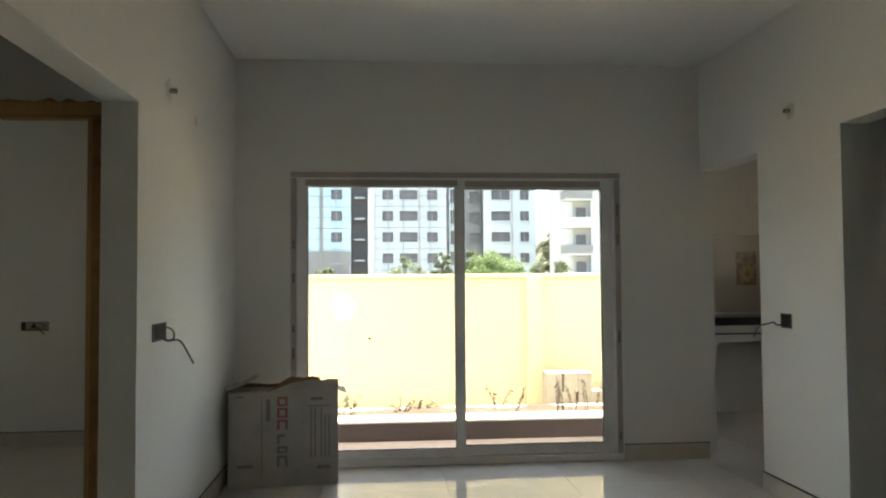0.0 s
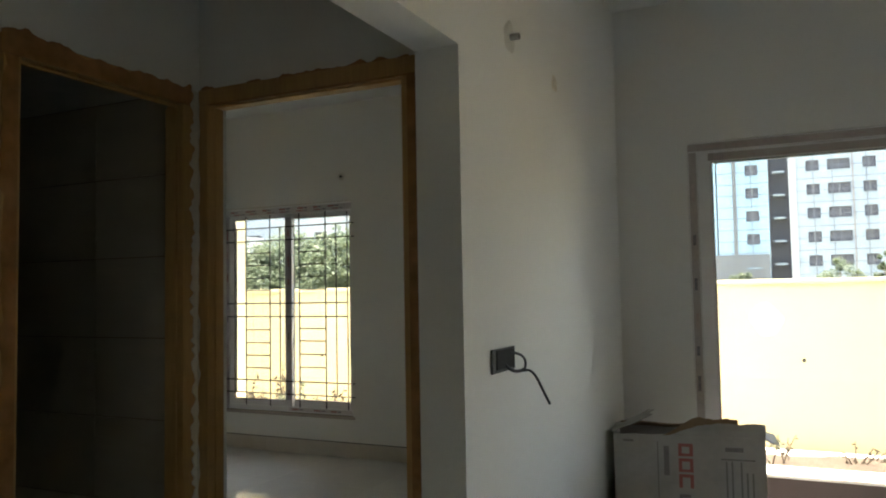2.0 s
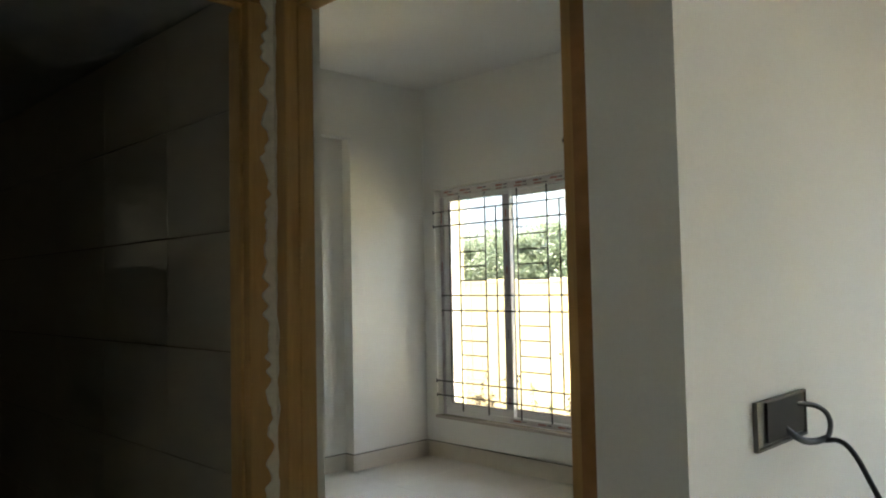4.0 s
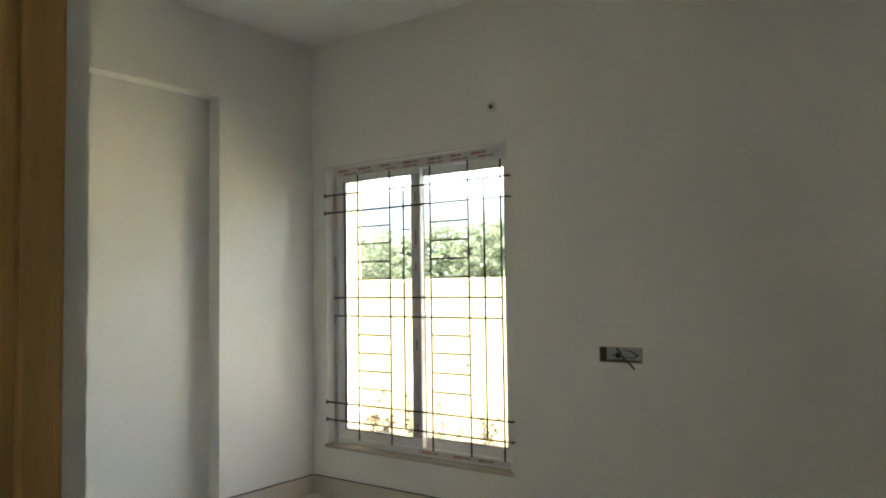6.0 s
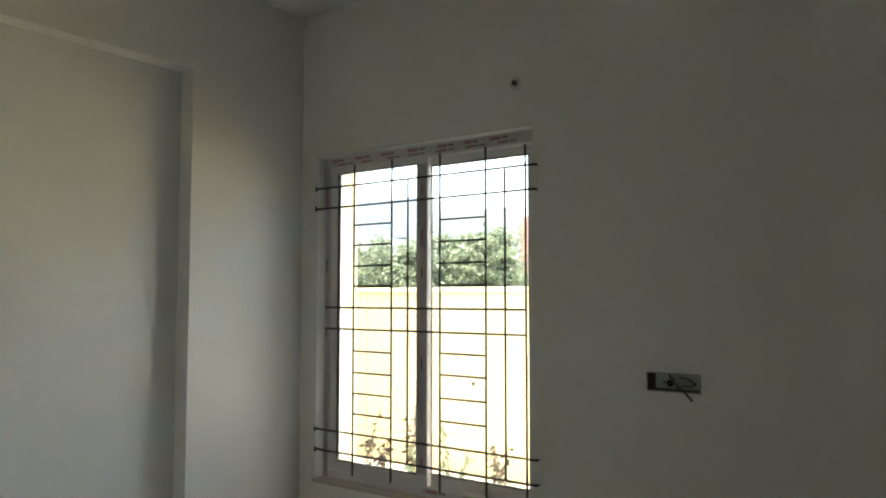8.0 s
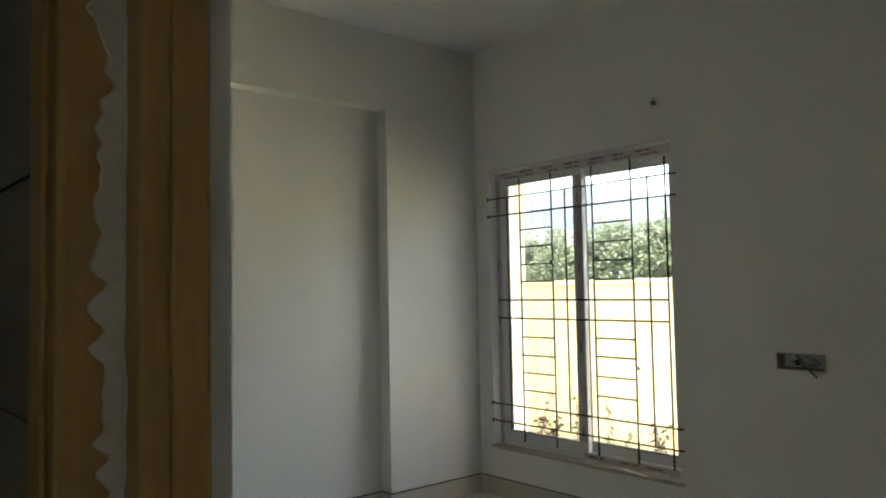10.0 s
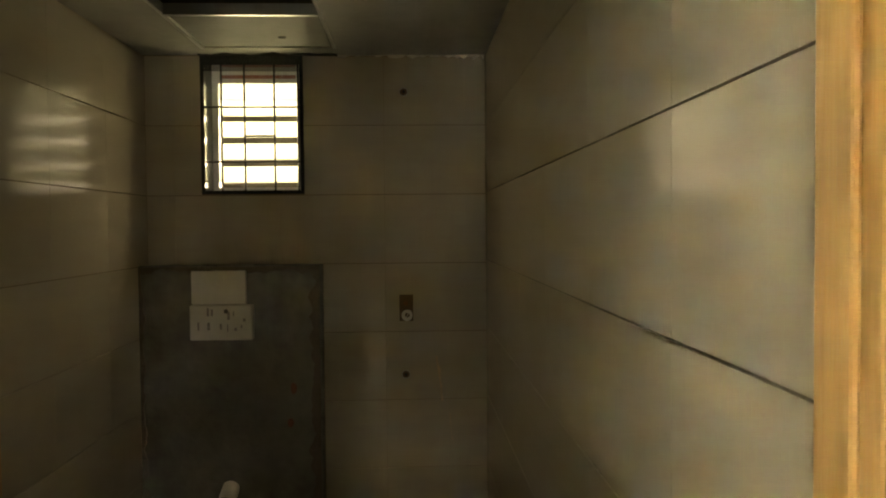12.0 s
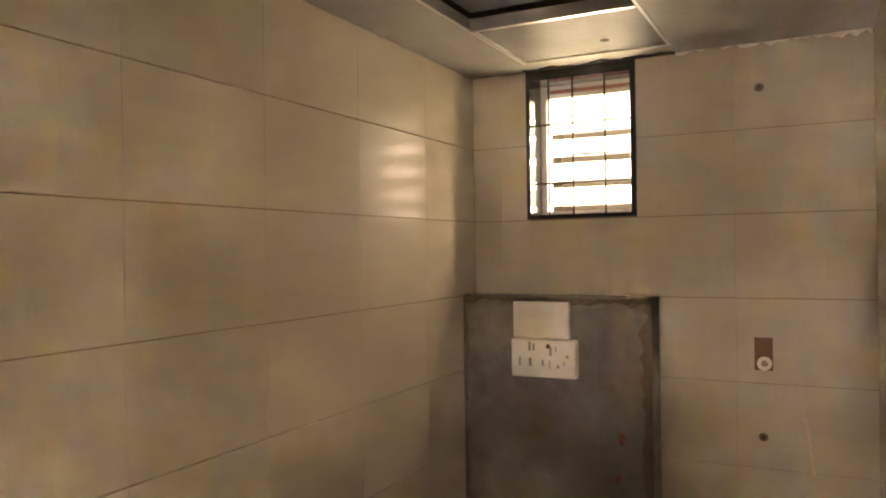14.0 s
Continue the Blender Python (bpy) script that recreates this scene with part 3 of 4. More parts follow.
# ---- electrical boxes, cables and conduit stubs ----
def cut_box(origin, along, normal, w, h, label, steel=None):
    """A metal back box let into a wall, its rim just proud, with terminals inside."""
    o, u, n = Vector(origin), Vector(along), Vector(normal)
    z = Vector((0, 0, 1))
    steel = steel or M_STEEL
    t = thing("switch_box", o, label, "switch box")

    def slab_box(a0, a1, d0, d1, z0, z1):
        bm = bmesh.new()
        v = [bm.verts.new(o + u * a + n * d + z * c) for a in (a0, a1) for d in (d0, d1) for c in (z0, z1)]
        for f in ((0, 1, 3, 2), (4, 6, 7, 5), (0, 4, 5, 1), (2, 3, 7, 6), (0, 2, 6, 4), (1, 5, 7, 3)):
            bm.faces.new([v[i] for i in f])
        bmesh.ops.recalc_face_normals(bm, faces=bm.faces[:])
        return bm
    e = 0.004
    part("back", slab_box(-w / 2, w / 2, 0.001, 0.003, -h / 2, h / 2), steel, t)
    part("rim", slab_box(-w / 2, w / 2, 0.003, 0.009, h / 2 - e, h / 2), steel, t)
    part("rim", slab_box(-w / 2, w / 2, 0.003, 0.009, -h / 2, -h / 2 + e), steel, t)
    part("rim", slab_box(-w / 2, -w / 2 + e, 0.003, 0.009, -h / 2 + e, h / 2 - e), steel, t)
    part("rim", slab_box(w / 2 - e, w / 2, 0.003, 0.009, -h / 2 + e, h / 2 - e), steel, t)
    return t, slab_box


sock, sb = cut_box((LW, 2.984, 1.092), (0, 1, 0), (1, 0, 0), 0.205, 0.078, "galvanised open switch box with a loose black cable")
# near-black slab stands in for the shade inside the open box
part("box_shade", sb(-0.06, 0.095, 0.0031, 0.0075, -0.03, 0.034), M_HOLE, sock, "near-black slab for the shaded inside of the box")
part("cable", tube([(LW + 0.004, 3.05, 1.11), (LW + 0.02, 3.09, 1.105), (LW + 0.03, 3.12, 1.09), (LW + 0.034, 3.13, 1.068), (LW + 0.034, 3.115, 1.047),
                    (LW + 0.036, 3.08, 1.045), (LW + 0.06, 3.09, 1.05), (LW + 0.085, 3.085, 1.03), (LW + 0.115, 3.07, 0.98), (-0.795, 3.06, 0.94)], 0.0045), M_CABLE, sock, "loose black cable", smooth=True)
part("cable", tube([(LW + 0.004, 3.0, 1.075), (LW + 0.02, 3.03, 1.05), (LW + 0.03, 3.07, 1.045), (LW + 0.04, 3.09, 1.05)], 0.006), M_CABLE, sock, smooth=True)
sock2, sb = cut_box((EAST, 3.69, 1.065), (0, 1, 0), (-1, 0, 0), 0.105, 0.085, "dark open switch box with a loose cable")
# same dark slab here, painting the shaded box interior
part("box_shade", sb(-0.045, 0.045, 0.0031, 0.006, -0.035, 0.035), M_HOLE, sock2, "near-black slab for the shaded inside of the box")
part("cable", tube([(EAST - 0.004, 3.70, 1.06), (EAST - 0.03, 3.74, 1.03), (EAST - 0.02, 3.80, 1.055), (EAST - 0.03, 3.84, 1.04), (EAST - 0.05, 3.90, 1.03), (EAST - 0.055, 3.95, 1.0), (EAST - 0.06, 3.97, 0.95)], 0.005), M_CABLE, sock2, smooth=True)
sock3, sb = cut_box((-2.70, 5.84, 0.965), (1, 0, 0), (0, -1, 0), 0.215, 0.075, "galvanised open switch box with loose wire ends", M_BOXGREY)
# brown end and lip paint the shade that the box's depth would give
part("shadowed_side", sb(-0.1035, -0.072, 0.0031, 0.0065, -0.0335, 0.0335), M_MORTARSHADE, sock3, "box end coloured dark for the recess shade")
part("lower_lip", sb(-0.072, 0.1035, 0.0031, 0.0075, -0.0335, -0.024), M_MORTARSHADE, sock3, "lower lip coloured dark for the recess shade")
for a, c, r, m in ((-0.035, 0.0, 0.004, M_HOLE), (-0.012, -0.002, 0.014, M_HOLE), (0.022, -0.004, 0.010, M_PVC), (0.085, 0.0, 0.006, M_HOLE)):
    part("terminal", rod(bmesh.new(), (-2.70 + a, 5.8368, 0.965 + c), (-2.70 + a, 5.831, 0.965 + c), r, 10), m, sock3)
part("cable", tube([(-2.715, 5.833, 0.995), (-2.70, 5.815, 0.98), (-2.675, 5.80, 0.96), (-2.645, 5.79, 0.94), (-2.61, 5.785, 0.905)], 0.005), M_FLEX, sock3, "loose olive flexible conduit", smooth=True)
part("cable", tube([(-2.675, 5.835, 0.985), (-2.66, 5.815, 0.99), (-2.63, 5.81, 0.985), (-2.605, 5.812, 0.965), (-2.625, 5.812, 0.952), (-2.66, 5.815, 0.958)], 0.003), M_FLEX, sock3, smooth=True)
part("cable", tube([(-2.705, 5.835, 0.985), (-2.685, 5.82, 0.965), (-2.68, 5.822, 0.945), (-2.69, 5.833, 0.94)], 0.003), M_CABLE, sock3, smooth=True)


def pipe_ring(a, b, r, wall, sides=16):
    """A short open pipe end from a to b."""
    a, b = Vector(a), Vector(b)
    d = (b - a).normalized()
    u = d.orthogonal().normalized()
    w = d.cross(u)
    bm = bmesh.new()
    rings = [[bm.verts.new(p + (u * math.cos(k * math.tau / sides) + w * math.sin(k * math.tau / sides)) * q) for k in range(sides)]
             for p, q in ((a, r), (b, r), (b, r - wall), (a, r - wall))]
    for x, y in zip(rings, rings[1:]):
        for i in range(sides):
            j = (i + 1) % sides
            bm.faces.new((x[i], x[j], y[j], y[i]))
    bm.faces.new(rings[3])
    bmesh.ops.recalc_face_normals(bm, faces=bm.faces[:])
    return bm


def conduit(at, way, length, label, patch=0.05):
    a, w = Vector(at), Vector(way)
    t = thing("conduit_stub", a, label, "conduit")
    part("pipe", pipe_ring(a + w * 0.0005, a + w * length, 0.0125, 0.002), M_PVC, t, smooth=False)
    part("bore", rod(bmesh.new(), a + w * 0.0006, a + w * (length - 0.004), 0.0102, 12), M_HOLE, t, "dark hollow of the pipe")
    bm = rod(bmesh.new(), a + w * 0.0003, a + w * 0.004, patch, 18, patch * 0.7)
    for v in bm.verts:
        v.co += (v.co - a) * 0.25 * noise.noise(v.co * 22)
    part("plaster_patch", bm, M_PATCH, t, "rough plaster round the pipe")


conduit((LW, 3.13, 2.235), (1, 0, 0), 0.038, "grey conduit stub plastered into the white wall", 0.06)
conduit((EAST, 3.60, 2.285), (-1, 0, 0), 0.038, "grey conduit stub plastered into the white wall")
conduit((-3.411, 5.84, 2.279), (0, -1, 0), 0.02, "conduit mouth over the bedroom window", 0.03)
spot = thing("plaster_spot", (LW, 3.67, 2.2), "small yellowed plaster repair on the wall", "plaster patch")
bm = rod(bmesh.new(), (LW + 0.0006, 3.67, 2.2), (LW + 0.003, 3.67, 2.2), 0.035, 20, 0.028)
for v in bm.verts:
    v.co += Vector((0, v.co.y - 3.67, v.co.z - 2.2)) * 0.5 * noise.noise(v.co * 30)
part("filler", bm, material("yellowed_filler", (0.76, 0.71, 0.60), 0.9, grain=30, vary=0.3), spot)

# ---- carton by the garden door ----
BX0, BX1, BY0, BY1, BH = -0.915, -0.222, 4.425, 4.80, 0.612
carton = thing("cardboard_box", (-0.57, 4.62, 0), "tall printed white cardboard box, torn open at the top", "box")
T = 0.006
part("front_panel", boxes((BX0, BX1, BY0, BY0 + T, 0.002, BH), bevel=0.002), M_CARD, carton)
part("back_panel", boxes((BX0, BX1, BY1 - T, BY1, 0.002, BH), bevel=0.002), M_CARD, carton)
part("side_panel", boxes((BX0, BX0 + T, BY0 + T, BY1 - T, 0.002, BH + 0.01), bevel=0.002), M_CARD, carton)
part("side_panel", boxes((BX1 - T, BX1, BY0 + T, BY1 - T, 0.002, BH), bevel=0.002), M_CARD, carton)
part("bottom", boxes((BX0 + T, BX1 - T, BY0 + T, BY1 - T, 0.002, 0.01)), M_CARDIN, carton)


def flap(a, b, lift, seed, torn, n=24, thick=0.005, ramp=0.0):
    """A bent flap hinged on a-b that reaches out by the vector lift, with a torn free edge."""
    a, b, lift = Vector(a), Vector(b), Vector(lift)
    bm = bmesh.new()
    nor = (b - a).cross(lift).normalized() * thick
    rows = []
    for i in range(n + 1):
        f = i / n
        k = 1 + torn * (noise.noise((seed, f * 4, 0)) + 0.5 * noise.noise((seed, f * 13, 2)))
        k *= min(1.0, f / ramp) if ramp else 1.0
        base, tip = a.lerp(b, f), a.lerp(b, f) + lift * max(0.05, k)
        mid = base.lerp(tip, 0.5) + nor * 1.5
        rows.append([bm.verts.new(p) for p in (base, mid, tip, tip + nor, mid + nor, base + nor)])
    for r, s in zip(rows, rows[1:]):
        for k in range(6):
            bm.faces.new((r[k], r[(k + 1) % 6], s[(k + 1) % 6], s[k]))
    bm.faces.new(rows[0])
    bm.faces.new(rows[-1][::-1])
    bmesh.ops.recalc_face_normals(bm, faces=bm.faces[:])
    return bm


part("flap", flap((BX0 - 0.01, BY0 + 0.01, BH + 0.011), (BX0 - 0.01, BY1 - 0.03, BH + 0.011), (0.17, 0, 0.075), 2.0, 0.4), M_CARD, carton, "creased side flap bent inwards")
part("flap", flap((BX0 + 0.27, BY0 + 0.003, BH + 0.0005), (BX1, BY0 + 0.003, BH + 0.0005), (0.004, 0.012, 0.060), 7.0, 0.22, ramp=0.36), M_CARD, carton, "torn upright front flap")
part("torn_edge", flap((BX0 + 0.235, BY0 + 0.0095, BH - 0.004), (BX1 - 0.12, BY0 + 0.0095, BH - 0.004), (0.004, 0.016, 0.085), 7.6, 0.3, ramp=0.4), M_CARDIN, carton, "brown torn corrugated edge")
part("flap", flap((BX0 + 0.02, BY1 - 0.01, BH + 0.001), (BX1 - 0.02, BY1 - 0.01, BH + 0.001), (0, -0.12, 0.03), 11.0, 0.5), M_CARDIN, carton, "brown inner face of a flap")
part("flap", flap((BX1 + 0.001, BY0 + 0.01, BH + 0.001), (BX1 + 0.001, BY1 - 0.02, BH + 0.001), (0.055, 0, -0.022), 5.0, 0.3), M_CARD, carton, "side flap bent outwards")
FY = BY0 - 0.0008


def ink(x0, x1, z0, z1, mat):
    part("print", boxes((x0, x1, FY, FY + 0.0006, z0, z1)), mat, carton)


for k, (z0, z1, mat) in enumerate(((0.13, 0.20, M_INKGREY), (0.215, 0.26, M_INKGREY), (0.275, 0.335, M_INKGREY), (0.365, 0.43, M_INKRED), (0.44, 0.505, M_INKRED), (0.515, 0.575, M_INKRED))):
    x0, x1 = -0.612, -0.545
    ink(x0, x0 + 0.016, z0, z1, mat)
    ink(x1 - 0.016, x1, z0, z1, mat) if k != 2 else None
    ink(x0 + 0.016, x1 - 0.016, z1 - 0.015, z1, mat)
    ink(x0 + 0.016, x1 - 0.016, z0, z0 + 0.013, mat) if k in (1, 4, 5) else None
for x in (-0.40, -0.375, -0.335, -0.31, -0.285):
    ink(x, x + 0.008, 0.18, 0.50 - 0.05 * (x > -0.33), M_INKGREY)
ink(-0.42, -0.27, 0.505, 0.512, M_INKGREY)
ink(-0.40, -0.32, 0.545, 0.565, M_INKGREY)
ink(-0.36, -0.27, 0.105, 0.125, M_INKGREY)
ink(-0.86, -0.76, 0.13, 0.15, M_INKGREY)
ink(-0.71, -0.705, 0.08, 0.58, M_INKGREY)
ink(-0.68, -0.655, 0.42, 0.56, M_INKGREY)
ink(-0.87, -0.82, 0.575, 0.585, M_INKGREY)

carton.location, carton.rotation_euler, carton.scale = (-0.56, 4.541, 0), (0, 0, radians(7)), (1, 0.72, 1)

# ---- kitchen glimpse ----
structure("kitchen_wall_tiling", boxes((2.631, 4.6, 6.84, 6.85, 0.97, 1.75)), M_KITTILE, "cream tiled splash wall", "wall tiles")
counter = thing("kitchen_counter", (3.6, 6.5, 0), "black granite kitchen counter on white masonry", "counter")
part("worktop", boxes((2.64, 4.59, 6.2, 6.84, 0.875, 0.95), bevel=0.004), M_GRANITE, counter, "polished black granite top")
part("fascia", boxes((2.64, 4.59, 6.23, 6.25, 0.805, 0.874)), M_COPING, counter)
part("edge_strip", boxes((2.64, 4.59, 6.222, 6.25, 0.790, 0.804)), M_GRANITE, counter)
part("shelf", boxes((2.64, 4.59, 6.225, 6.84, 0.727, 0.789)), M_COPING, counter)
part("plinth_wall", boxes((2.64, 4.59, 6.68, 6.78, 0.001, 0.726)), M_WALL, counter)
decor = thing("decor_tile", (3.79, 6.838, 1.41), "brown and cream flower-patterned decor tile", "tile")
part("glaze", boxes((3.69, 3.90, 6.832, 6.8395, 1.24, 1.58), bevel=0.002), M_DECOR, decor)
for q in range(7):
    fx, fz = 3.80 + 0.05 * math.cos(q * 0.9 + 0.4), 1.36 + 0.06 * math.sin(q * 0.9 + 0.4)
    part("petal", rod(bmesh.new(), (fx, 6.8319, fz), (fx, 6.8305, fz), 0.03, 10, 0.02), material("petal_glaze", (0.62, 0.42, 0.22), 0.2, bump=0.0) if q == 0 else bpy.data.materials["petal_glaze"], decor)

# ---- bathroom ----
lining = thing("window_3", (-4.88, 1.62, 1.46), "small dark-framed louvred toilet window with bars", "window", kind="structure")
part("window_frame", boxes((-5.0, -4.796, 1.402, 1.418, 1.465, 2.06), (-5.0, -4.796, 1.824, 1.84, 1.465, 2.06),
                           (-5.0, -4.796, 1.418, 1.824, 1.465, 1.481), (-5.0, -4.796, 1.418, 1.824, 2.018, 2.06)), M_GRANITE, lining, "black granite window lining")
part("louvre_frame", boxes((-4.99, -4.93, 1.4185, 1.445, 1.4815, 2.0175), (-4.99, -4.93, 1.80, 1.8235, 1.4815, 2.0175),
                           (-4.99, -4.93, 1.445, 1.80, 1.965, 2.0175), (-4.99, -4.93, 1.445, 1.80, 1.4815, 1.50)), M_UPVC, lining, "white louvre carrier")
part("film", boxes((-4.9295, -4.927, 1.46, 1.79, 1.985, 2.0)), M_TAPERED, lining, "red printed film")
part("fixed_pane", boxes((-4.962, -4.956, 1.446, 1.799, 1.895, 1.964)), M_PANE, lining, "frosted fixed top pane")
for z in (1.56, 1.663, 1.762, 1.857):
    bm = boxes((-0.002, 0.002, 1.446, 1.799, -0.041, 0.041))
    bm.transform(pose(-4.958, 0, z, 0, -26, 0))
    part("louvre_blade", bm, M_LOUVRE, lining, "frosted glass louvre blade")
for y in (1.475, 1.575, 1.705, 1.808):
    part("upright_bar", rod(bmesh.new(), (-4.865, y, 1.482), (-4.865, y, 2.017), 0.0045), M_IRON, lining)
for z, y0, y1 in ((1.848, 1.419, 1.823), (1.61, 1.419, 1.823), (1.722, 1.575, 1.705)):
    part("cross_bar", rod(bmesh.new(), (-4.86, y0, z), (-4.86, y1, z), 0.0045), M_IRON, lining)

# unseen shaft, added so only the area lamp lights the toilet window
structure("light_block_shaft", boxes((-5.98, -5.9, 1.12, 2.12, -0.12, 3.05), (-5.9, -5.101, 1.12, 1.2, -0.12, 3.05), (-5.9, -5.101, 2.04, 2.12, -0.12, 3.05),
                                 (-5.98, -5.101, 1.12, 2.12, 3.051, 3.11)), M_BLOCK, "unseen grey shaft added to keep outdoor light off", "wall")

FC = 2.062
structure("ceiling_bathroom_false", boxes(
    (-4.81, -2.08, 1.158, 1.442, FC, FC + 0.02), (-4.81, -2.08, 1.995, 2.635, FC, FC + 0.02), (-4.81, -4.67, 1.442, 1.995, FC, FC + 0.02),
    (-3.35, -2.08, 1.442, 1.995, FC, FC + 0.02)), M_PANEL, "grey bathroom false ceiling with an open hatch", "ceiling")
hatch = thing("ceiling_hatch", (-4.1, 1.72, FC), "metal-framed service hatch in the bathroom ceiling", "hatch")
part("trim", boxes((-4.67, -3.35, 1.4425, 1.456, FC - 0.006, FC + 0.03)), M_ALU, hatch, "bright metal edge trim")
part("trim", boxes((-4.67, -3.35, 1.983, 1.9945, FC - 0.003, FC + 0.03)), M_ALU, hatch, "bright metal edge trim")
part("trim", boxes((-4.165, -4.147, 1.4565, 1.9825, FC - 0.010, FC + 0.03)), M_ALU, hatch, "bright metal edge trim")
part("panel", boxes((-4.664, -4.166, 1.457, 1.982, FC + 0.004, FC + 0.018)), M_HATCH, hatch, "grey hatch panel with a hole")
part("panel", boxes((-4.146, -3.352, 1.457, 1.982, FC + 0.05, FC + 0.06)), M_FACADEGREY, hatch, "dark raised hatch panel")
part("hole", rod(bmesh.new(), (-4.514, 1.80, FC + 0.0025), (-4.514, 1.80, FC + 0.006), 0.016, 14), M_HOLE, hatch, "dark drilled hole")
# dark strip put in for the shade of the gap above the window
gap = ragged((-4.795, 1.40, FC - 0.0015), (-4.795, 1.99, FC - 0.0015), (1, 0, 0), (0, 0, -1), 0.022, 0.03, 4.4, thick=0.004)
part("gap_shade", gap, M_HOLE, hatch, "ragged dark strip for the shaded gap over the window")

sealant = thing("sealant_bead", (-4.79, 2.3, FC), "uneven white sealant bead along the bathroom ceiling", "sealant")
part("bead", ragged((-4.8005, 1.99, FC - 0.001), (-4.8005, 2.62, FC - 0.001), (0, 0, -1), (1, 0, 0), 0.007, 0.010, 3.7, thick=0.006, steps=120, fine=1.0), M_PATCH, sealant)
part("lump", ragged((-4.7995, 2.50, FC - 0.001), (-4.7995, 2.622, FC - 0.001), (0, 0, -1), (1, 0, 0), 0.016, 0.016, 8.2, thick=0.012, steps=50, fine=1.2), M_PATCH, sealant)

ledge = thing("cistern_wall", (-4.75, 1.54, 0), "rough bare cement casing round a concealed cistern", "cistern wall")
bm = boxes((-4.809, -4.692, 1.1585, 1.914, -0.005, 1.163))
bmesh.ops.subdivide_edges(bm, edges=bm.edges[:], cuts=22, use_grid_fill=True)
for v in bm.verts:
    if v.co.x > -4.80:
        k = noise.noise(v.co * 7) + 0.5 * noise.noise(v.co * 21)
        v.co.x += 0.006 * k
        v.co.z += 0.006 * noise.noise(v.co * 11 + Vector((3, 1, 0))) if v.co.z > 1.1 else 0
        v.co.y += 0.005 * noise.noise(v.co * 9) if v.co.y > 1.88 else 0
part("casing", bm, M_CEMENT, ledge, smooth=True)
# ragged strips in a darker cement colour along three edges of the casing
part("border", ragged((-4.684, 1.912, 0.0), (-4.684, 1.912, 1.16), (0, -1, 0), (1, 0, 0), 0.035, 0.03, 9.1, thick=0.004), material("darker_cement", (0.14, 0.115, 0.085), 0.9, grain=20, vary=0.4), ledge, "darker cement edge")
part("border", ragged((-4.684, 1.165, 1.158), (-4.684, 1.91, 1.158), (0, 0, -1), (1, 0, 0), 0.02, 0.02, 3.1, thick=0.004), bpy.data.materials["darker_cement"], ledge, "darker cement edge")
part("border", ragged((-4.684, 1.162, 0.0), (-4.684, 1.162, 1.15), (0, 1, 0), (1, 0, 0), 0.02, 0.02, 7.7, thick=0.004), bpy.data.materials["darker_cement"], ledge, "darker cement edge")
for (y, z) in ((1.80, 0.645), (1.785, 0.50)):
    bm = rod(bmesh.new(), (-4.683, y, z), (-4.6785, y, z), 0.013, 12, 0.008)
    for v in bm.verts:
        v.co.z += (v.co.z - z) * (0.8 + noise.noise(v.co * 40))
    part("stain", bm, M_RUST, ledge, "rust-red splash")
cover = thing("cistern_cover", (-4.67, 1.5, 0.855), "white cistern access plate with smudges and a bolt hole", "access plate")
part("tile_piece", boxes((-4.695, -4.668, 1.385, 1.61, 1.003, 1.142), bevel=0.003), M_PLATE, cover, "plain white tile offcut")
part("plate", boxes((-4.695, -4.655, 1.380, 1.638, 0.855, 1.0), bevel=0.006), M_PLATE, cover)
part("bolt_hole", rod(bmesh.new(), (-4.656, 1.53, 0.975), (-4.6535, 1.53, 0.975), 0.009, 12), M_HOLE, cover, "dark bolt hole")
rnd = random.Random(5)
for i in range(11):
    y, z = rnd.uniform(1.41, 1.61), rnd.uniform(0.88, 0.96)
    part("smudge", boxes((-4.6548, -4.6542, y, y + rnd.uniform(0.005, 0.012), z, z + rnd.uniform(0.01, 0.035))), M_INKGREY, cover)


def water_point(y, z, label):
    t = thing("pipe_outlet", (-4.80, y, z), label, "pipe outlet")
    part("socket_ring", pipe_ring((-4.8012, y, z), (-4.793, y, z), 0.02, 0.004), M_PVC, t)
    part("plug", rod(bmesh.new(), (-4.8012, y, z), (-4.796, y, z), 0.016, 14, 0.014), M_MORTARSHADE, t, "brown mortar-smeared plug")
    part("bore", rod(bmesh.new(), (-4.7958, y, z), (-4.7945, y, z), 0.007, 10), M_HOLE, t, "dark hollow")


water_point(2.272, 1.903, "capped water outlet let into the tiles")
water_point(2.271, 0.672, "capped water outlet let into the tiles")
valve = thing("valve_box", (-4.80, 2.275, 0.965), "recessed valve with a white flange in the tiles", "valve")
part("recess", boxes((-4.8012, -4.798, 2.245, 2.305, 0.907, 1.022)), M_MORTARSHADE, valve)
part("flange", pipe_ring((-4.798, 2.278, 0.932), (-4.785, 2.278, 0.932), 0.024, 0.012), M_PLATE, valve)
part("spindle", rod(bmesh.new(), (-4.798, 2.272, 0.985), (-4.79, 2.272, 0.985), 0.010, 10), M_RUST, valve)

drain = thing("drain_pipe", (-4.69, 1.53, 0.2), "short pale plastic waste pipe out of the cement casing", "drain pipe")
part("pipe", pipe_ring((-4.70, 1.53, 0.225), (-4.62, 1.525, 0.185), 0.036, 0.004), M_PLATE, drain)
part("bore", rod(bmesh.new(), (-4.70, 1.53, 0.225), (-4.632, 1.5258, 0.191), 0.031, 16), M_HOLE, drain, "dark hollow")
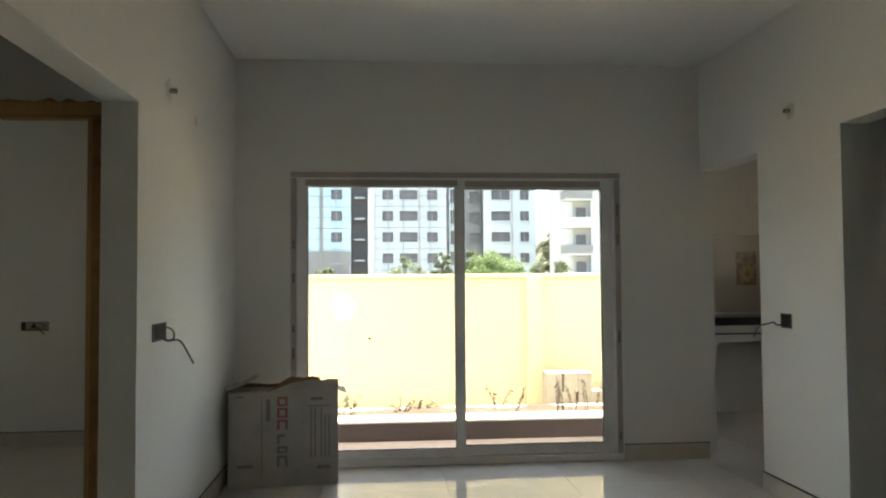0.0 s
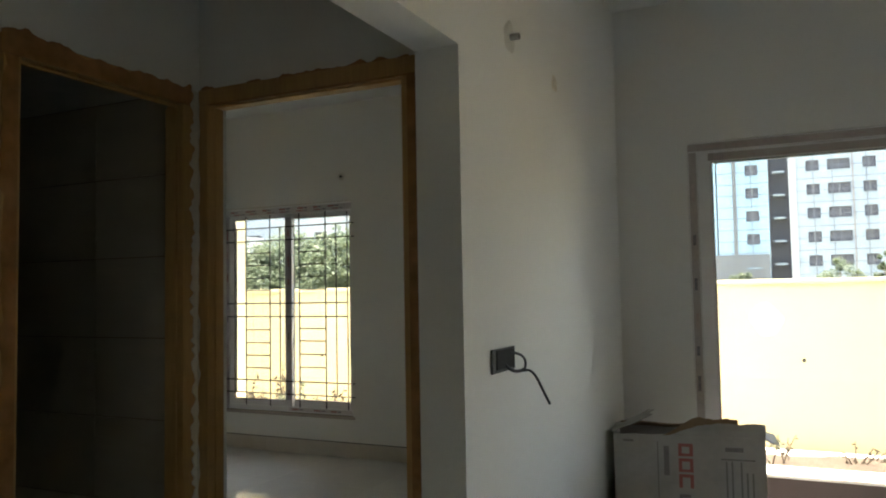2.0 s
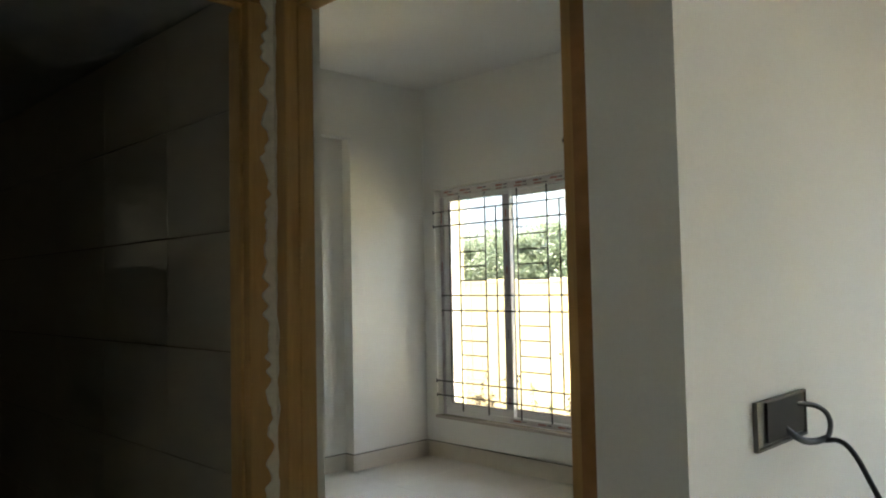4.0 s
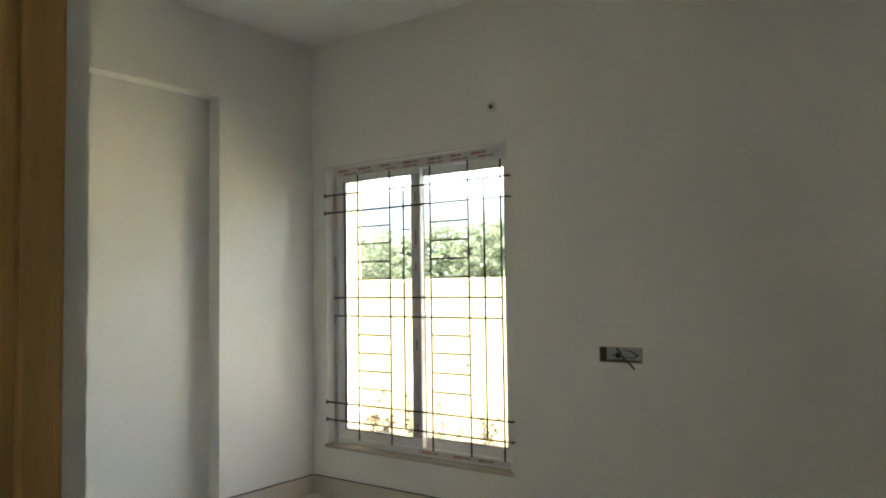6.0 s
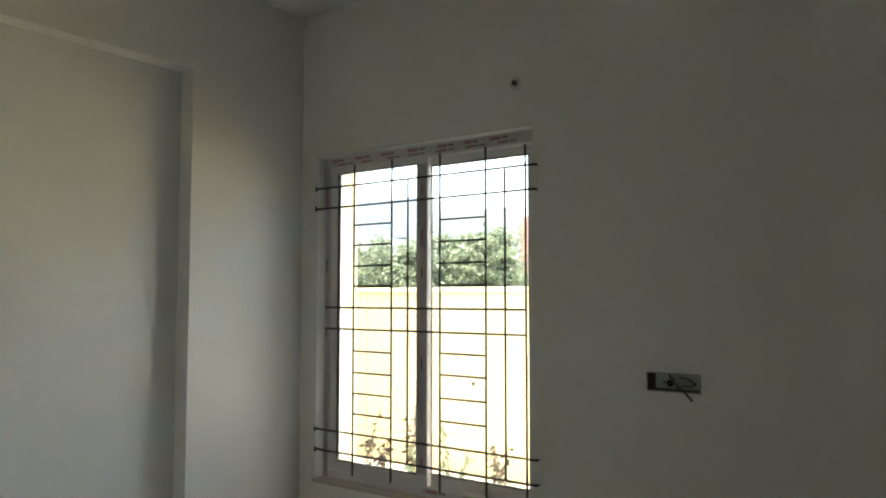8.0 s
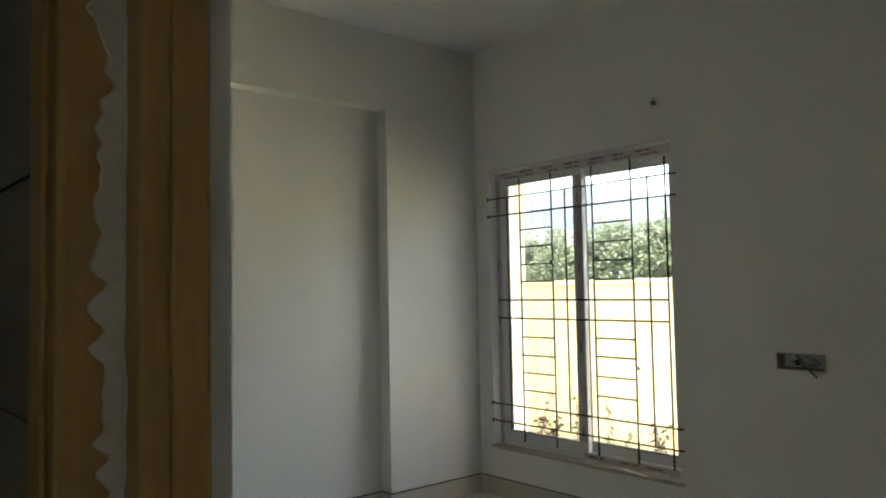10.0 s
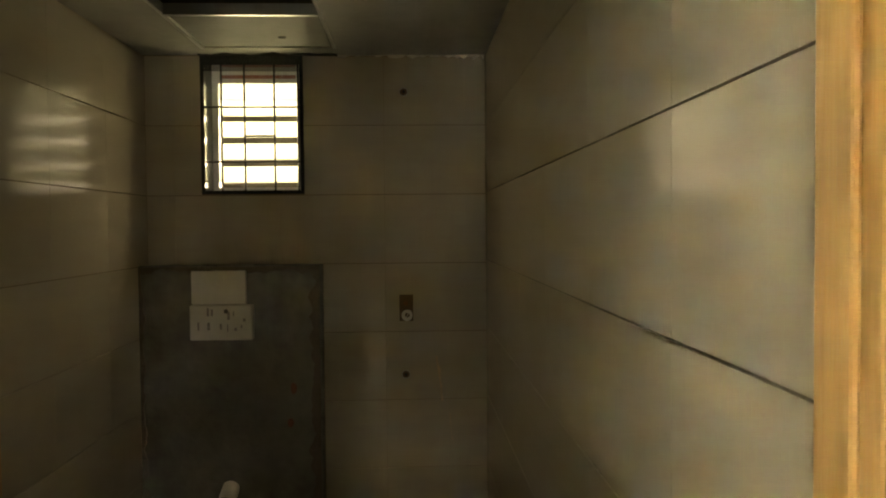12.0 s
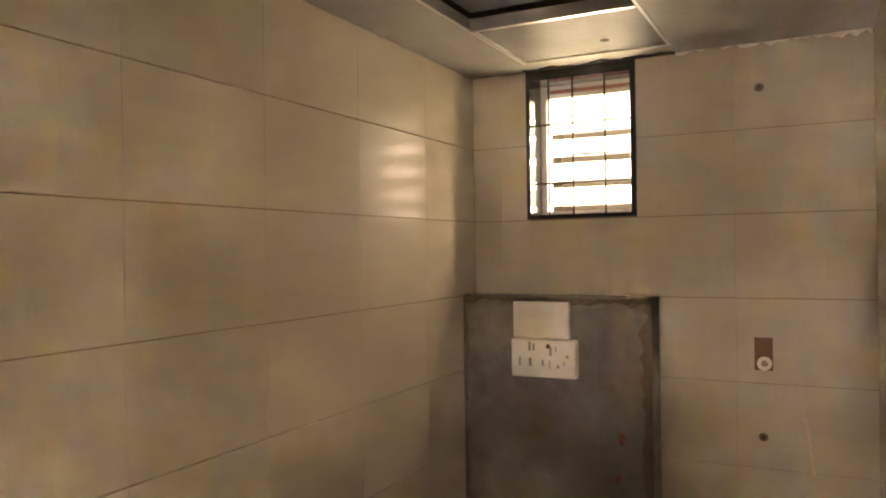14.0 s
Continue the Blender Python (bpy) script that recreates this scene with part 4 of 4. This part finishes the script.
for y0, z0, y1, z1 in ((2.40, 0.75, 2.42, 0.62), (2.42, 0.62, 2.425, 0.55), (2.46, 0.50, 2.47, 0.38)):
    part("run_mark", ragged((-4.8013, y0, z0), (-4.8013, y1, z1), (0, 1, 0), (1, 0, 0), 0.006, 0.012, y0 * 7, thick=0.0006), M_RUN, thing("stain_mark", (-4.80, y0, z0), "brown run mark on the cream tiles", "stain"))

# ---- outdoors: sit-out, planter, compound wall ----
structure("ground", boxes((-700, 700, 7.0, 900, -0.5, -0.12), (-700, -5.1, -300, 7.0, -0.5, -0.12), (4.75, 700, -300, 7.0, -0.5, -0.12),
                          (-5.1, 4.75, -300, -2.75, -0.5, -0.12)), M_GROUND, "dusty bare ground", "ground")
structure("pavement", boxes((LW, 2.48, 5.04, 5.79, -0.13, -0.02), (-12, -5.1, 5.0, 5.79, -0.119, -0.10)), M_DECK, "dull reddish sit-out floor slab", "pavement")
# pale apron out of view, added to bounce sun up to the bedroom ceiling
structure("bounce_apron", boxes((-5.1, LW, 6.041, 7.0, -0.5, -0.045)), M_COPING, "unseen pale apron added to bounce sunlight into the bedroom", "pavement")
kerb = thing("planter_kerb", (0, 5.9, -0.1), "low red-oxide planter kerb with a pale top", "kerb", kind="structure")
part("kerb_face", boxes((LW, 2.48, 5.79, 6.04, -0.124, 0.128)), M_KERB, kerb)
# top slab in white, putting its sunlit look into the colour
part("kerb_top", boxes((LW, 2.48, 5.785, 6.05, 0.1285, 0.15), bevel=0.004), M_COPING, kerb, "cement top coloured white for the sun on it")
kerb2 = thing("planter_kerb", (0, 7.3, -0.1), "low pale cement edging before the compound wall", "kerb", kind="structure")
part("kerb_top", boxes((-14, 9, 7.25, 7.46, -0.118, -0.02), bevel=0.006), M_COPING, kerb2)
bm = bmesh.new()
bmesh.ops.create_grid(bm, x_segments=120, y_segments=10, size=0.5)
for v in bm.verts:
    x, y = v.co.x * 3.41 + 0.772, v.co.y * 1.2 + 6.652
    v.co = Vector((x, y, 0.075 - 0.12 * max(0.0, (y - 6.85) / 0.4) + 0.035 * noise.noise((x * 3, y * 3, 0)) + 0.015 * noise.noise((x * 11, y * 11, 4))))
tagged(finish("planting_soil", bm, M_SOIL), "dry brown soil in the planting strip", "soil", kind="stuff")
structure("planter_ground", boxes((-14, LW - 0.001, 6.05, 7.25, -0.3, -0.05), (2.481, 9, 7.001, 7.25, -0.3, -0.05), (LW, 2.48, 6.05, 7.25, -0.3, -0.06)), M_SOIL, "dry brown planting bed", "ground")

cwall = thing("compound_wall", (0, 8.1, -0.12), "long cream-yellow compound wall with pilasters", "compound wall", kind="structure")
part("wall", boxes((-60, 40, 8.0, 8.22, -0.13, 1.335)), M_YELLOW, cwall)
part("coping", boxes((-60, 40, 7.975, 8.245, 1.3355, 1.378), bevel=0.006), M_YELLOW, cwall)
for i in range(-14, 10):
    x = 1.84 + 3.05 * i
    part("pilaster", boxes((x - 0.095, x + 0.095, 7.955, 7.999, -0.12, 1.334), bevel=0.004), M_YELLOW, cwall)
# uneven round patch, paler than the wall paint
bm = rod(bmesh.new(), (-0.32, 7.9992, 1.02), (-0.32, 7.997, 1.02), 0.135, 28, 0.10)
for v in bm.verts:
    v.co += Vector((v.co.x + 0.32, 0, v.co.z - 1.02)) * 0.35 * noise.noise(Vector((v.co.x * 7, 0, v.co.z * 7)))
part("pale_patch", bm, M_COPING, cwall, "round pale patch on the wall")
for x, z in ((-0.03, 0.66), (-5.1, 0.6)):
    part("weep_hole", rod(bmesh.new(), (x, 7.9985, z), (x, 7.994, z), 0.017, 10), M_HOLE, cwall, "dark weep hole")


structure("compound_wall_west", boxes((-7.0, -6.8, -40, 7.95, -0.13, 2.7)), M_YELLOW, "cream-painted side compound wall", "compound wall")
structure("window_reveal_outside", boxes((-5.1, -4.70, 6.041, 6.18, -0.12, CEIL)), M_YELLOW, "cream-painted outer window reveal", "wall")


def block(at, turn, label, size=(0.158, 0.30, 0.205)):
    w, d, h = size
    bm = boxes((-w / 2, w / 2, -d / 2, d / 2, 0, h), bevel=0.006)
    for v in bm.verts:
        v.co += 0.004 * noise.noise_vector(v.co * 13 + Vector(at))
    ob = finish("concrete_block", bm, M_BLOCK)
    ob.matrix_world = pose(*at, 0, 0, turn)
    tagged(ob, label, "concrete block", "blocks by the wall")


for k, x in enumerate((1.975, 2.142, 2.308)):
    block((x, 7.72, -0.12), (1, -2, 2)[k], "grey concrete block at the foot of the wall")
    block((x + 0.004, 7.71, 0.0865), (-2, 3, -1)[k], "grey concrete block stacked on another")
block((2.58, 7.76, -0.12), 2, "low concrete block beside the stack", (0.36, 0.2, 0.2))
block((3.0, 7.77, -0.12), -4, "low concrete block beside the stack", (0.36, 0.2, 0.2))


def quads(name, corners, mat, parent=None):
    """Many small four-cornered leaves in one mesh."""
    c = np.asarray(corners, dtype=float).reshape(-1, 3)
    n = len(c) // 4
    me = bpy.data.meshes.new(name)
    me.from_pydata([tuple(v) for v in c], [], [(4 * i, 4 * i + 1, 4 * i + 2, 4 * i + 3) for i in range(n)])
    me.materials.append(mat)
    ob = new(name, me)
    ob.parent = parent
    return ob


def dry_plant(at, height, seed, leafy=10, leaf_size=1.0):
    rnd = random.Random(seed)
    t = thing("dry_plant", at, "withered thin-stemmed plant with drooping brown leaves", "plant", "withered plants in the planter")
    bm = bmesh.new()
    leaves = []
    for s in range(rnd.randint(2, 4)):
        a = Vector((rnd.uniform(-0.04, 0.04), rnd.uniform(-0.04, 0.04), -0.03))
        b = a + Vector((rnd.uniform(-0.12, 0.12), rnd.uniform(-0.08, 0.08), height * rnd.uniform(0.6, 1.0)))
        m = a.lerp(b, 0.5) + Vector((rnd.uniform(-0.03, 0.03), 0, 0))
        rod(bm, a, m, 0.0055, 5, 0.0045)
        rod(bm, m, b, 0.0045, 5, 0.0025)
        for _ in range(leafy):
            f = rnd.uniform(0.3, 1.0)
            p = a.lerp(b, f)
            d = Vector((rnd.uniform(-1, 1), rnd.uniform(-1, 1), rnd.uniform(-1.3, 0.1))).normalized() * rnd.uniform(0.04, 0.085) * leaf_size
            w = d.cross(Vector((rnd.uniform(-1, 1), rnd.uniform(-1, 1), 0.4))).normalized() * 0.014 * leaf_size
            leaves += [p, p + d * 0.5 + w, p + d, p + d * 0.5 - w]
    st = finish("stem", bm, M_BARK, t)
    quads("leaves", leaves, M_DRYLEAF if seed % 4 else M_LEAFPALE, t)


for i, (x, y, h) in enumerate(((-0.30, 6.35, 0.32), (-0.18, 6.5, 0.24), (0.28, 6.6, 0.2), (0.40, 6.7, 0.16), (0.62, 6.8, 0.13), (1.22, 6.75, 0.26), (1.35, 6.5, 0.34),
                               (1.75, 6.4, 0.38), (1.88, 6.55, 0.30), (2.05, 6.45, 0.36), (2.2, 6.7, 0.28), (-0.62, 6.5, 0.3),
                               (-4.9, 6.95, 0.34), (-5.15, 6.9, 0.30), (-5.4, 7.05, 0.42), (-5.62, 6.9, 0.38), (-5.95, 7.0, 0.3), (-6.25, 7.0, 0.45),
                               (-6.55, 6.95, 0.36), (-6.85, 7.1, 0.33), (-4.55, 6.95, 0.42), (-4.2, 7.0, 0.34), (-7.2, 7.0, 0.4), (-5.0, 7.05, 0.5))):
    dry_plant((x, y, 0.07 if x > -1 else -0.05), h if x > -1 else h * 1.45, 40 + i, 20 if x < -3 else 11, 1.0 if x < -3 else 0.55)


# ---- far things: trees ----
def tree(at, height, spread, seed, mat, label, clumps=30, leaves=140, leaf=0.11, trunk_share=0.45):
    rnd = random.Random(seed)
    t = thing("tree", at, label, "tree")
    bm = bmesh.new()
    top = height * trunk_share
    rod(bm, (0, 0, -0.1), (0.1, 0, top * 0.6), 0.05 * height ** 0.7, 8, 0.035 * height ** 0.7)
    centres = []
    for i in range(clumps):
        a, r = rnd.uniform(0, math.tau), spread * math.sqrt(rnd.random())
        zz = top + (height - top) * rnd.random() * math.sqrt(max(0.05, 1 - (r / spread) ** 2)) * 0.95
        c = Vector((r * math.cos(a), r * math.sin(a), zz))
        centres.append((c, rnd.uniform(0.16, 0.34) * spread))
    for c, _ in centres[:10]:
        rod(bm, (0.1, 0, top * 0.6), c, 0.022 * height ** 0.7, 5, 0.008)
    finish("trunk", bm, M_BARK, t)
    pts = []
    for c, r in centres:
        for _ in range(leaves):
            d = Vector((rnd.gauss(0, 1), rnd.gauss(0, 1), rnd.gauss(0, 0.8))).normalized() * r * rnd.random() ** 0.4
            p = c + d
            n1 = Vector((rnd.uniform(-1, 1), rnd.uniform(-1, 1), rnd.uniform(-0.6, 0.6))).normalized()
            n2 = n1.cross(Vector((rnd.uniform(-1, 1), rnd.uniform(-1, 1), 1))).normalized()
            s = leaf * rnd.uniform(0.6, 1.3)
            pts += [p - n1 * s, p + n2 * s * 0.5, p + n1 * s, p - n2 * s * 0.5]
    quads("crown", pts, mat, t)


tree((6.95, 44, -0.12), 3.2, 1.95, 3, M_LEAF, "bushy bright green tree beyond the compound wall", clumps=90, leaves=170, leaf=0.075, trunk_share=0.3)
tree((5.25, 60, -0.12), 3.7, 0.8, 4, M_LEAFPALE, "slim haze-paled tree beyond the compound wall", leaf=0.09)
tree((2.3, 62, -0.12), 3.35, 1.6, 5, M_LEAFPALE, "low haze-paled tree beyond the compound wall", clumps=44, leaf=0.09, trunk_share=0.3)
tree((7.5, 60, -0.12), 4.0, 0.7, 6, M_LEAFPALE, "slim haze-paled tree beyond the compound wall", leaf=0.09)
tree((-3.9, 60, -0.12), 2.4, 1.4, 7, M_LEAFPALE, "low haze-paled tree beyond the compound wall", clumps=14)
tree((11.4, 48, -0.12), 3.0, 1.4, 17, M_LEAFPALE, "low haze-paled tree beyond the compound wall", clumps=14)
for i, (x, y, h, sp) in enumerate(((-27.5, 31, 4.6, 2.8), (-25.0, 29, 4.8, 2.6), (-22.0, 30, 5.0, 2.8), (-19.2, 30, 5.4, 2.6), (-16.4, 32, 4.3, 2.2), (-12.8, 36, 4.2, 2.2), (-31, 33, 3.9, 2.6))):
    tree((x, y, -0.12), h * 0.87, sp, 60 + i, M_LEAFPALE, "broad leafy tree behind the compound wall", clumps=95, leaves=260, leaf=0.105, trunk_share=0.15)


def palm(at, height, seed):
    rnd = random.Random(seed)
    t = thing("palm_tree", at, "tall coconut palm with drooping fronds", "palm tree", "palms between the buildings")
    bm = bmesh.new()
    lean = Vector((rnd.uniform(-0.6, 0.6), 0, height))
    rod(bm, (0, 0, -0.1), lean * 0.5 + Vector((0.2, 0, 0)), 0.22, 8, 0.17)
    rod(bm, lean * 0.5 + Vector((0.2, 0, 0)), lean, 0.17, 8, 0.13)
    finish("trunk", bm, M_BARK, t)
    pts = []
    for f in range(28):
        a = f * 2.4 + rnd.uniform(-0.2, 0.2)
        up = rnd.uniform(0.1, 0.9)
        h = Vector((math.cos(a), math.sin(a), 0))
        for k in range(14):
            s = (k + 1) / 14
            p = lean + h * (1.7 * s) + Vector((0, 0, up * 1.5 * s - 1.6 * s * s))
            for side in (-1, 1):
                w = h.cross(Vector((0, 0, 1))) * side * 0.46 * (1 - s * 0.5) + Vector((0, 0, -0.34))
                pts += [p, p + w * 0.5 + h * 0.09, p + w, p + w * 0.5 - h * 0.05]
    quads("fronds", pts, M_PALM, t)


for i, (x, y, h) in enumerate(((22.9, 98, 6.2), (24.6, 100, 7.9), (23.4, 97, 4.4), (24.6, 104, 5.6), (23.9, 102, 6.6))):
    palm((x, y, -0.12), h, 80 + i)
tree((24.2, 97, -0.12), 3.6, 2.6, 91, M_LEAFPALE, "haze-paled shrubby tree under the palms", clumps=20, leaf=0.3)


# ---- far things: apartment blocks ----
STOREY = 2.96
SILL = 12.45 - 4 * STOREY          # sill height of the lowest counted storey


def block_front(house, x0, x1, y, openings, mat, storeys, sill_first, depth=0.5, height=1.35):
    """One bay of facade with real openings: spandrels, piers, and a dark window in each opening."""
    zs = [sill_first + STOREY * k for k in range(storeys)]
    spans, edges = [], []
    lo = -0.12
    for z in zs:
        spans.append((x0, x1, y, y + depth, lo, z))
        cur = x0
        for a, b in openings:
            spans.append((cur, a, y, y + depth, z, z + height))
            cur = b
        spans.append((cur, x1, y, y + depth, z, z + height))
        lo = z + height
    spans.append((x0, x1, y, y + depth, lo, lo + 2.2))
    part("wall", boxes(*spans), mat, house)
    for z in zs:
        for a, b in openings:
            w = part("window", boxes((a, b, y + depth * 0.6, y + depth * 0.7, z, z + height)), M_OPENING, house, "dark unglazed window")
            part("sill", boxes((a - 0.15, b + 0.15, y - 0.14, y - 0.002, z - 0.12, z - 0.01)), mat, w)
            m = (a + b) / 2
            part("mullion", boxes((m - 0.04, m + 0.04, y + depth * 0.45, y + depth * 0.58, z, z + height)), M_FACADEGREY, w)


blockA = thing("apartment_block", (-8, 106, -0.12), "unfinished pale blue apartment block with scaffold ropes", "apartment building")
block_front(blockA, -9.7, -3.6, 105, ((-6.3, -4.75),), M_FACADECYAN, 8, SILL)
block_front(blockA, -20, -9.9, 105, ((-18.5, -16.9), (-13.0, -10.6)), M_FACADECYAN, 8, SILL)
part("downpipe", boxes((-7.85, -7.4, 104.8, 104.998, -0.12, 27)), M_FACADEDARK, blockA)
part("plinth", boxes((-20, -3.65, 104.9, 104.997, -0.12, 5.25)), M_FACADEDARK, blockA, "unpainted grey lower wall")
part("core", boxes((-20, -3.6, 106, 118, -0.12, 27)), M_FACADEGREY, blockA)
# back wall coloured dark to give the shade in the recess
part("stair_shaft", boxes((-3.6, -1.2, 108, 109, -0.12, 27)), M_OPENING, blockA, "recessed stair shaft wall coloured dark for its shade")
for k in range(9):
    part("landing", boxes((-3.1, -1.7, 106.5, 107.9, 0.9 + STOREY * k, 1.15 + STOREY * k)), M_FACADE, blockA)
part("shaft_wall", boxes((-1.2, -0.3, 104.7, 107, -0.12, 27)), M_FACADEWHITE, blockA)
blockB = thing("apartment_block", (5, 106, -0.12), "white-blue apartment block with wide dark windows", "apartment building")
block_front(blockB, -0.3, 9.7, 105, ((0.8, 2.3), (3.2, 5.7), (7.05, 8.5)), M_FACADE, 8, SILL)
part("core", boxes((-0.3, 9.7, 106, 118, -0.12, 27)), M_FACADEGREY, blockB)
part("downpipe", boxes((5.85, 6.05, 104.8, 104.998, -0.12, 27)), M_FACADEGREY, blockB)
part("recess", boxes((9.7, 10.25, 107, 108, -0.12, 27)), M_FACADEGREY, blockB)
block_front(blockB, 10.25, 11.3, 106.5, ((10.45, 11.1),), M_FACADE, 8, SILL - 0.3, height=1.9)
# set-back bay in a darker grey than its neighbours
block_front(blockB, 11.3, 15.0, 107.5, ((13.35, 14.8),), M_FACADEDARK, 8, SILL)
block_front(blockB, 15.0, 22.5, 105, ((16.1, 18.8), (20.2, 21.5)), M_FACADE, 8, SILL)
part("core", boxes((11.3, 22.5, 108.2, 118, -0.12, 27)), M_FACADEGREY, blockB)
part("downpipe", boxes((18.95, 19.15, 104.8, 104.998, -0.12, 27)), M_FACADEGREY, blockB)
part("end_wall", boxes((22.0, 22.5, 105.5, 118, -0.12, 27)), M_FACADE, blockB)
ropes = thing("scaffold_rope", (0, 104.6, 0), "grey rope lines of a cradle scaffold on the facade", "scaffold", kind="stuff")
bm = bmesh.new()
for k in range(17):
    z = 1.0 + 1.48 * k
    rod(bm, (-9.7, 104.6, z), (-3.7, 104.6, z), 0.06, 4)
    rod(bm, (-0.3, 104.6, z + 0.1), (9.6, 104.6, z + 0.1), 0.05, 4)
for x in (-5.6, 1.6, 3.7, 7.4):
    rod(bm, (x, 104.55, 0), (x, 104.55, 26), 0.06, 4)
part("lines", bm, M_ROPE, ropes)

blockD = thing("apartment_block", (25, 82, -0.12), "white apartment block with projecting balconies", "apartment building")
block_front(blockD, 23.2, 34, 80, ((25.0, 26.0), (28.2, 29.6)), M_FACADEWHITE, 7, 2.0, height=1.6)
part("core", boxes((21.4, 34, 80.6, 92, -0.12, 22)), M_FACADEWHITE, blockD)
for k in range(7):
    z = 1.0 + STOREY * k
    bal = part("balcony", boxes((20.2, 23.2, 79.2, 81.4, z - 0.18, z)), M_FACADEWHITE, blockD)
    part("parapet", boxes((20.2, 23.2, 79.2, 79.35, z, z + 0.95), (20.2, 20.35, 79.35, 81.4, z, z + 0.95)), M_FACADEDARK if k % 2 else M_FACADEWHITE, bal)
    part("window", boxes((21.7, 22.8, 80.5, 80.59, z + 0.02, z + 2.1)), M_OPENING, blockD, "dark balcony door")

blockE = thing("apartment_block", (-48, 62, -0.12), "white apartment block behind trees, haze put into its colour", "apartment building")
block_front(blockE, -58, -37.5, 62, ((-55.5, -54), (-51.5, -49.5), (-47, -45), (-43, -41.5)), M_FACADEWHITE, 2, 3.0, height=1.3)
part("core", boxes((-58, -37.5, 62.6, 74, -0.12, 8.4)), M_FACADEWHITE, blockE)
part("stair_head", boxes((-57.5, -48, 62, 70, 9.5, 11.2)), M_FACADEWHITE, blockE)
blockF = thing("house", (-34, 64, -0.12), "small pink house behind trees", "house")
block_front(blockF, -37.4, -31, 64, ((-36, -35), (-33.4, -32.4)), M_FACADEPINK, 2, 2.4, height=1.2)
part("core", boxes((-37.4, -31, 64.6, 72, -0.12, 6.4)), M_FACADEPINK, blockF)
blockG = thing("house", (-64, 44, -0.12), "low pale house behind trees", "house")
block_front(blockG, -66, -46, 50, ((-63, -61.5), (-57, -55), (-51, -49)), M_FACADEWHITE, 2, 2.2, height=1.2)
part("core", boxes((-66, -46, 50.6, 58, -0.12, 6.6)), M_FACADEWHITE, blockG)

# ---- pieces: bathroom wall tiles and floor tiles ----
MESHES = {}


def piece(name, dims, at, mat, parent, bevel=0.0006):
    key = (name, tuple(round(d, 4) for d in dims), mat.name)
    if key not in MESHES:
        dx, dy, dz = (d / 2 for d in dims)
        bm = boxes((-dx, dx, -dy, dy, -dz, dz))
        if bevel:
            bmesh.ops.bevel(bm, geom=bm.edges[:], offset=bevel, segments=1, affect="EDGES")
        me = bpy.data.meshes.new(name)
        bm.to_mesh(me)
        bm.free()
        me.materials.append(mat)
        MESHES[key] = me
    ob = new(name, MESHES[key])
    ob.parent = parent
    ob.location = at


ROWS_Z = [-0.02, 0.26, 0.56, 0.86, 1.16, 1.46, 1.76, 2.058]
J = 0.003
tiling_s = thing("wall_tiling_south", (0, 0, 0), "cream rectangular wall tiles with brown joints", "wall tiles", kind="structure")
tiling_n = thing("wall_tiling_north", (0, 0, 0), "cream rectangular wall tiles with brown joints", "wall tiles", kind="structure")
tiling_w = thing("wall_tiling_west", (0, 0, 0), "cream rectangular wall tiles with brown joints", "wall tiles", kind="structure")
XS = [-4.80] + [-3.025 + 0.45 * k for k in range(-3, 2)] + [-2.037]
XN = [-4.80] + [-2.89 + 0.45 * k for k in range(-4, 2)] + [-2.0765]
JV = 0.0009
for z0, z1 in zip(ROWS_Z, ROWS_Z[1:]):
    for a, b in zip(XS, XS[1:]):
        piece("tile", (b - a - JV, 0.008, z1 - z0 - J), ((a + b) / 2, 1.1625, (z0 + z1) / 2), M_TILE, tiling_s)
    ys = [1.1665, 1.285, 1.735, 2.185, 2.6265]
    for a, b in zip(ys, ys[1:]):
        for p, q in ((a, min(b, 1.402)), (max(a, 1.84), b)) if z0 > 1.4 else (((a, b),) if z0 > 1.1 else ((max(a, 1.9165), b),)):
            if q - p > 0.02:
                piece("tile", (0.008, q - p - JV, z1 - z0 - J), (-4.8055, (p + q) / 2, (z0 + z1) / 2), M_TILE, tiling_w)
ROWS_N = [-0.02, 0.275, 0.58, 0.88, 1.173, 1.468, 1.766, 2.058]
for z0, z1 in zip(ROWS_N, ROWS_N[1:]):
    for a, b in zip(XN, XN[1:]):
        piece("tile", (b - a - JV, 0.008, z1 - z0 - J), ((a + b) / 2, 2.6305, (z0 + z1) / 2), M_TILE, tiling_n)


def tile_floor(x0, x1, y0, y1, size, ox, oy):
    i0, i1 = math.floor((x0 - ox) / size), math.ceil((x1 - ox) / size)
    j0, j1 = math.floor((y0 - oy) / size), math.ceil((y1 - oy) / size)
    for i in range(i0, i1):
        for j in range(j0, j1):
            a, b = max(x0, ox + i * size), min(x1, ox + (i + 1) * size)
            c, d = max(y0, oy + j * size), min(y1, oy + (j + 1) * size)
            if b - a > 0.01 and d - c > 0.01:
                piece("floor_tile", (b - a - 0.0015, d - c - 0.0015, 0.0055), ((a + b) / 2, (c + d) / 2, -0.00275), M_FLOOR, floor, 0.0006)


tile_floor(LW, EAST, -2.6, NORTH, 0.8, -0.3, 0.25)
tile_floor(-2.0, LW, 1.21, 2.705, 0.8, -0.3, 0.25)
tile_floor(-1.998, LT, 2.705, 2.805, 0.8, -0.3, 0.25)
tile_floor(-4.905, LT, 2.805, 5.84, 0.8, -0.3, 0.25)
tile_floor(EAST, 4.6, -2.6, 6.85, 0.8, -0.3, 0.25)
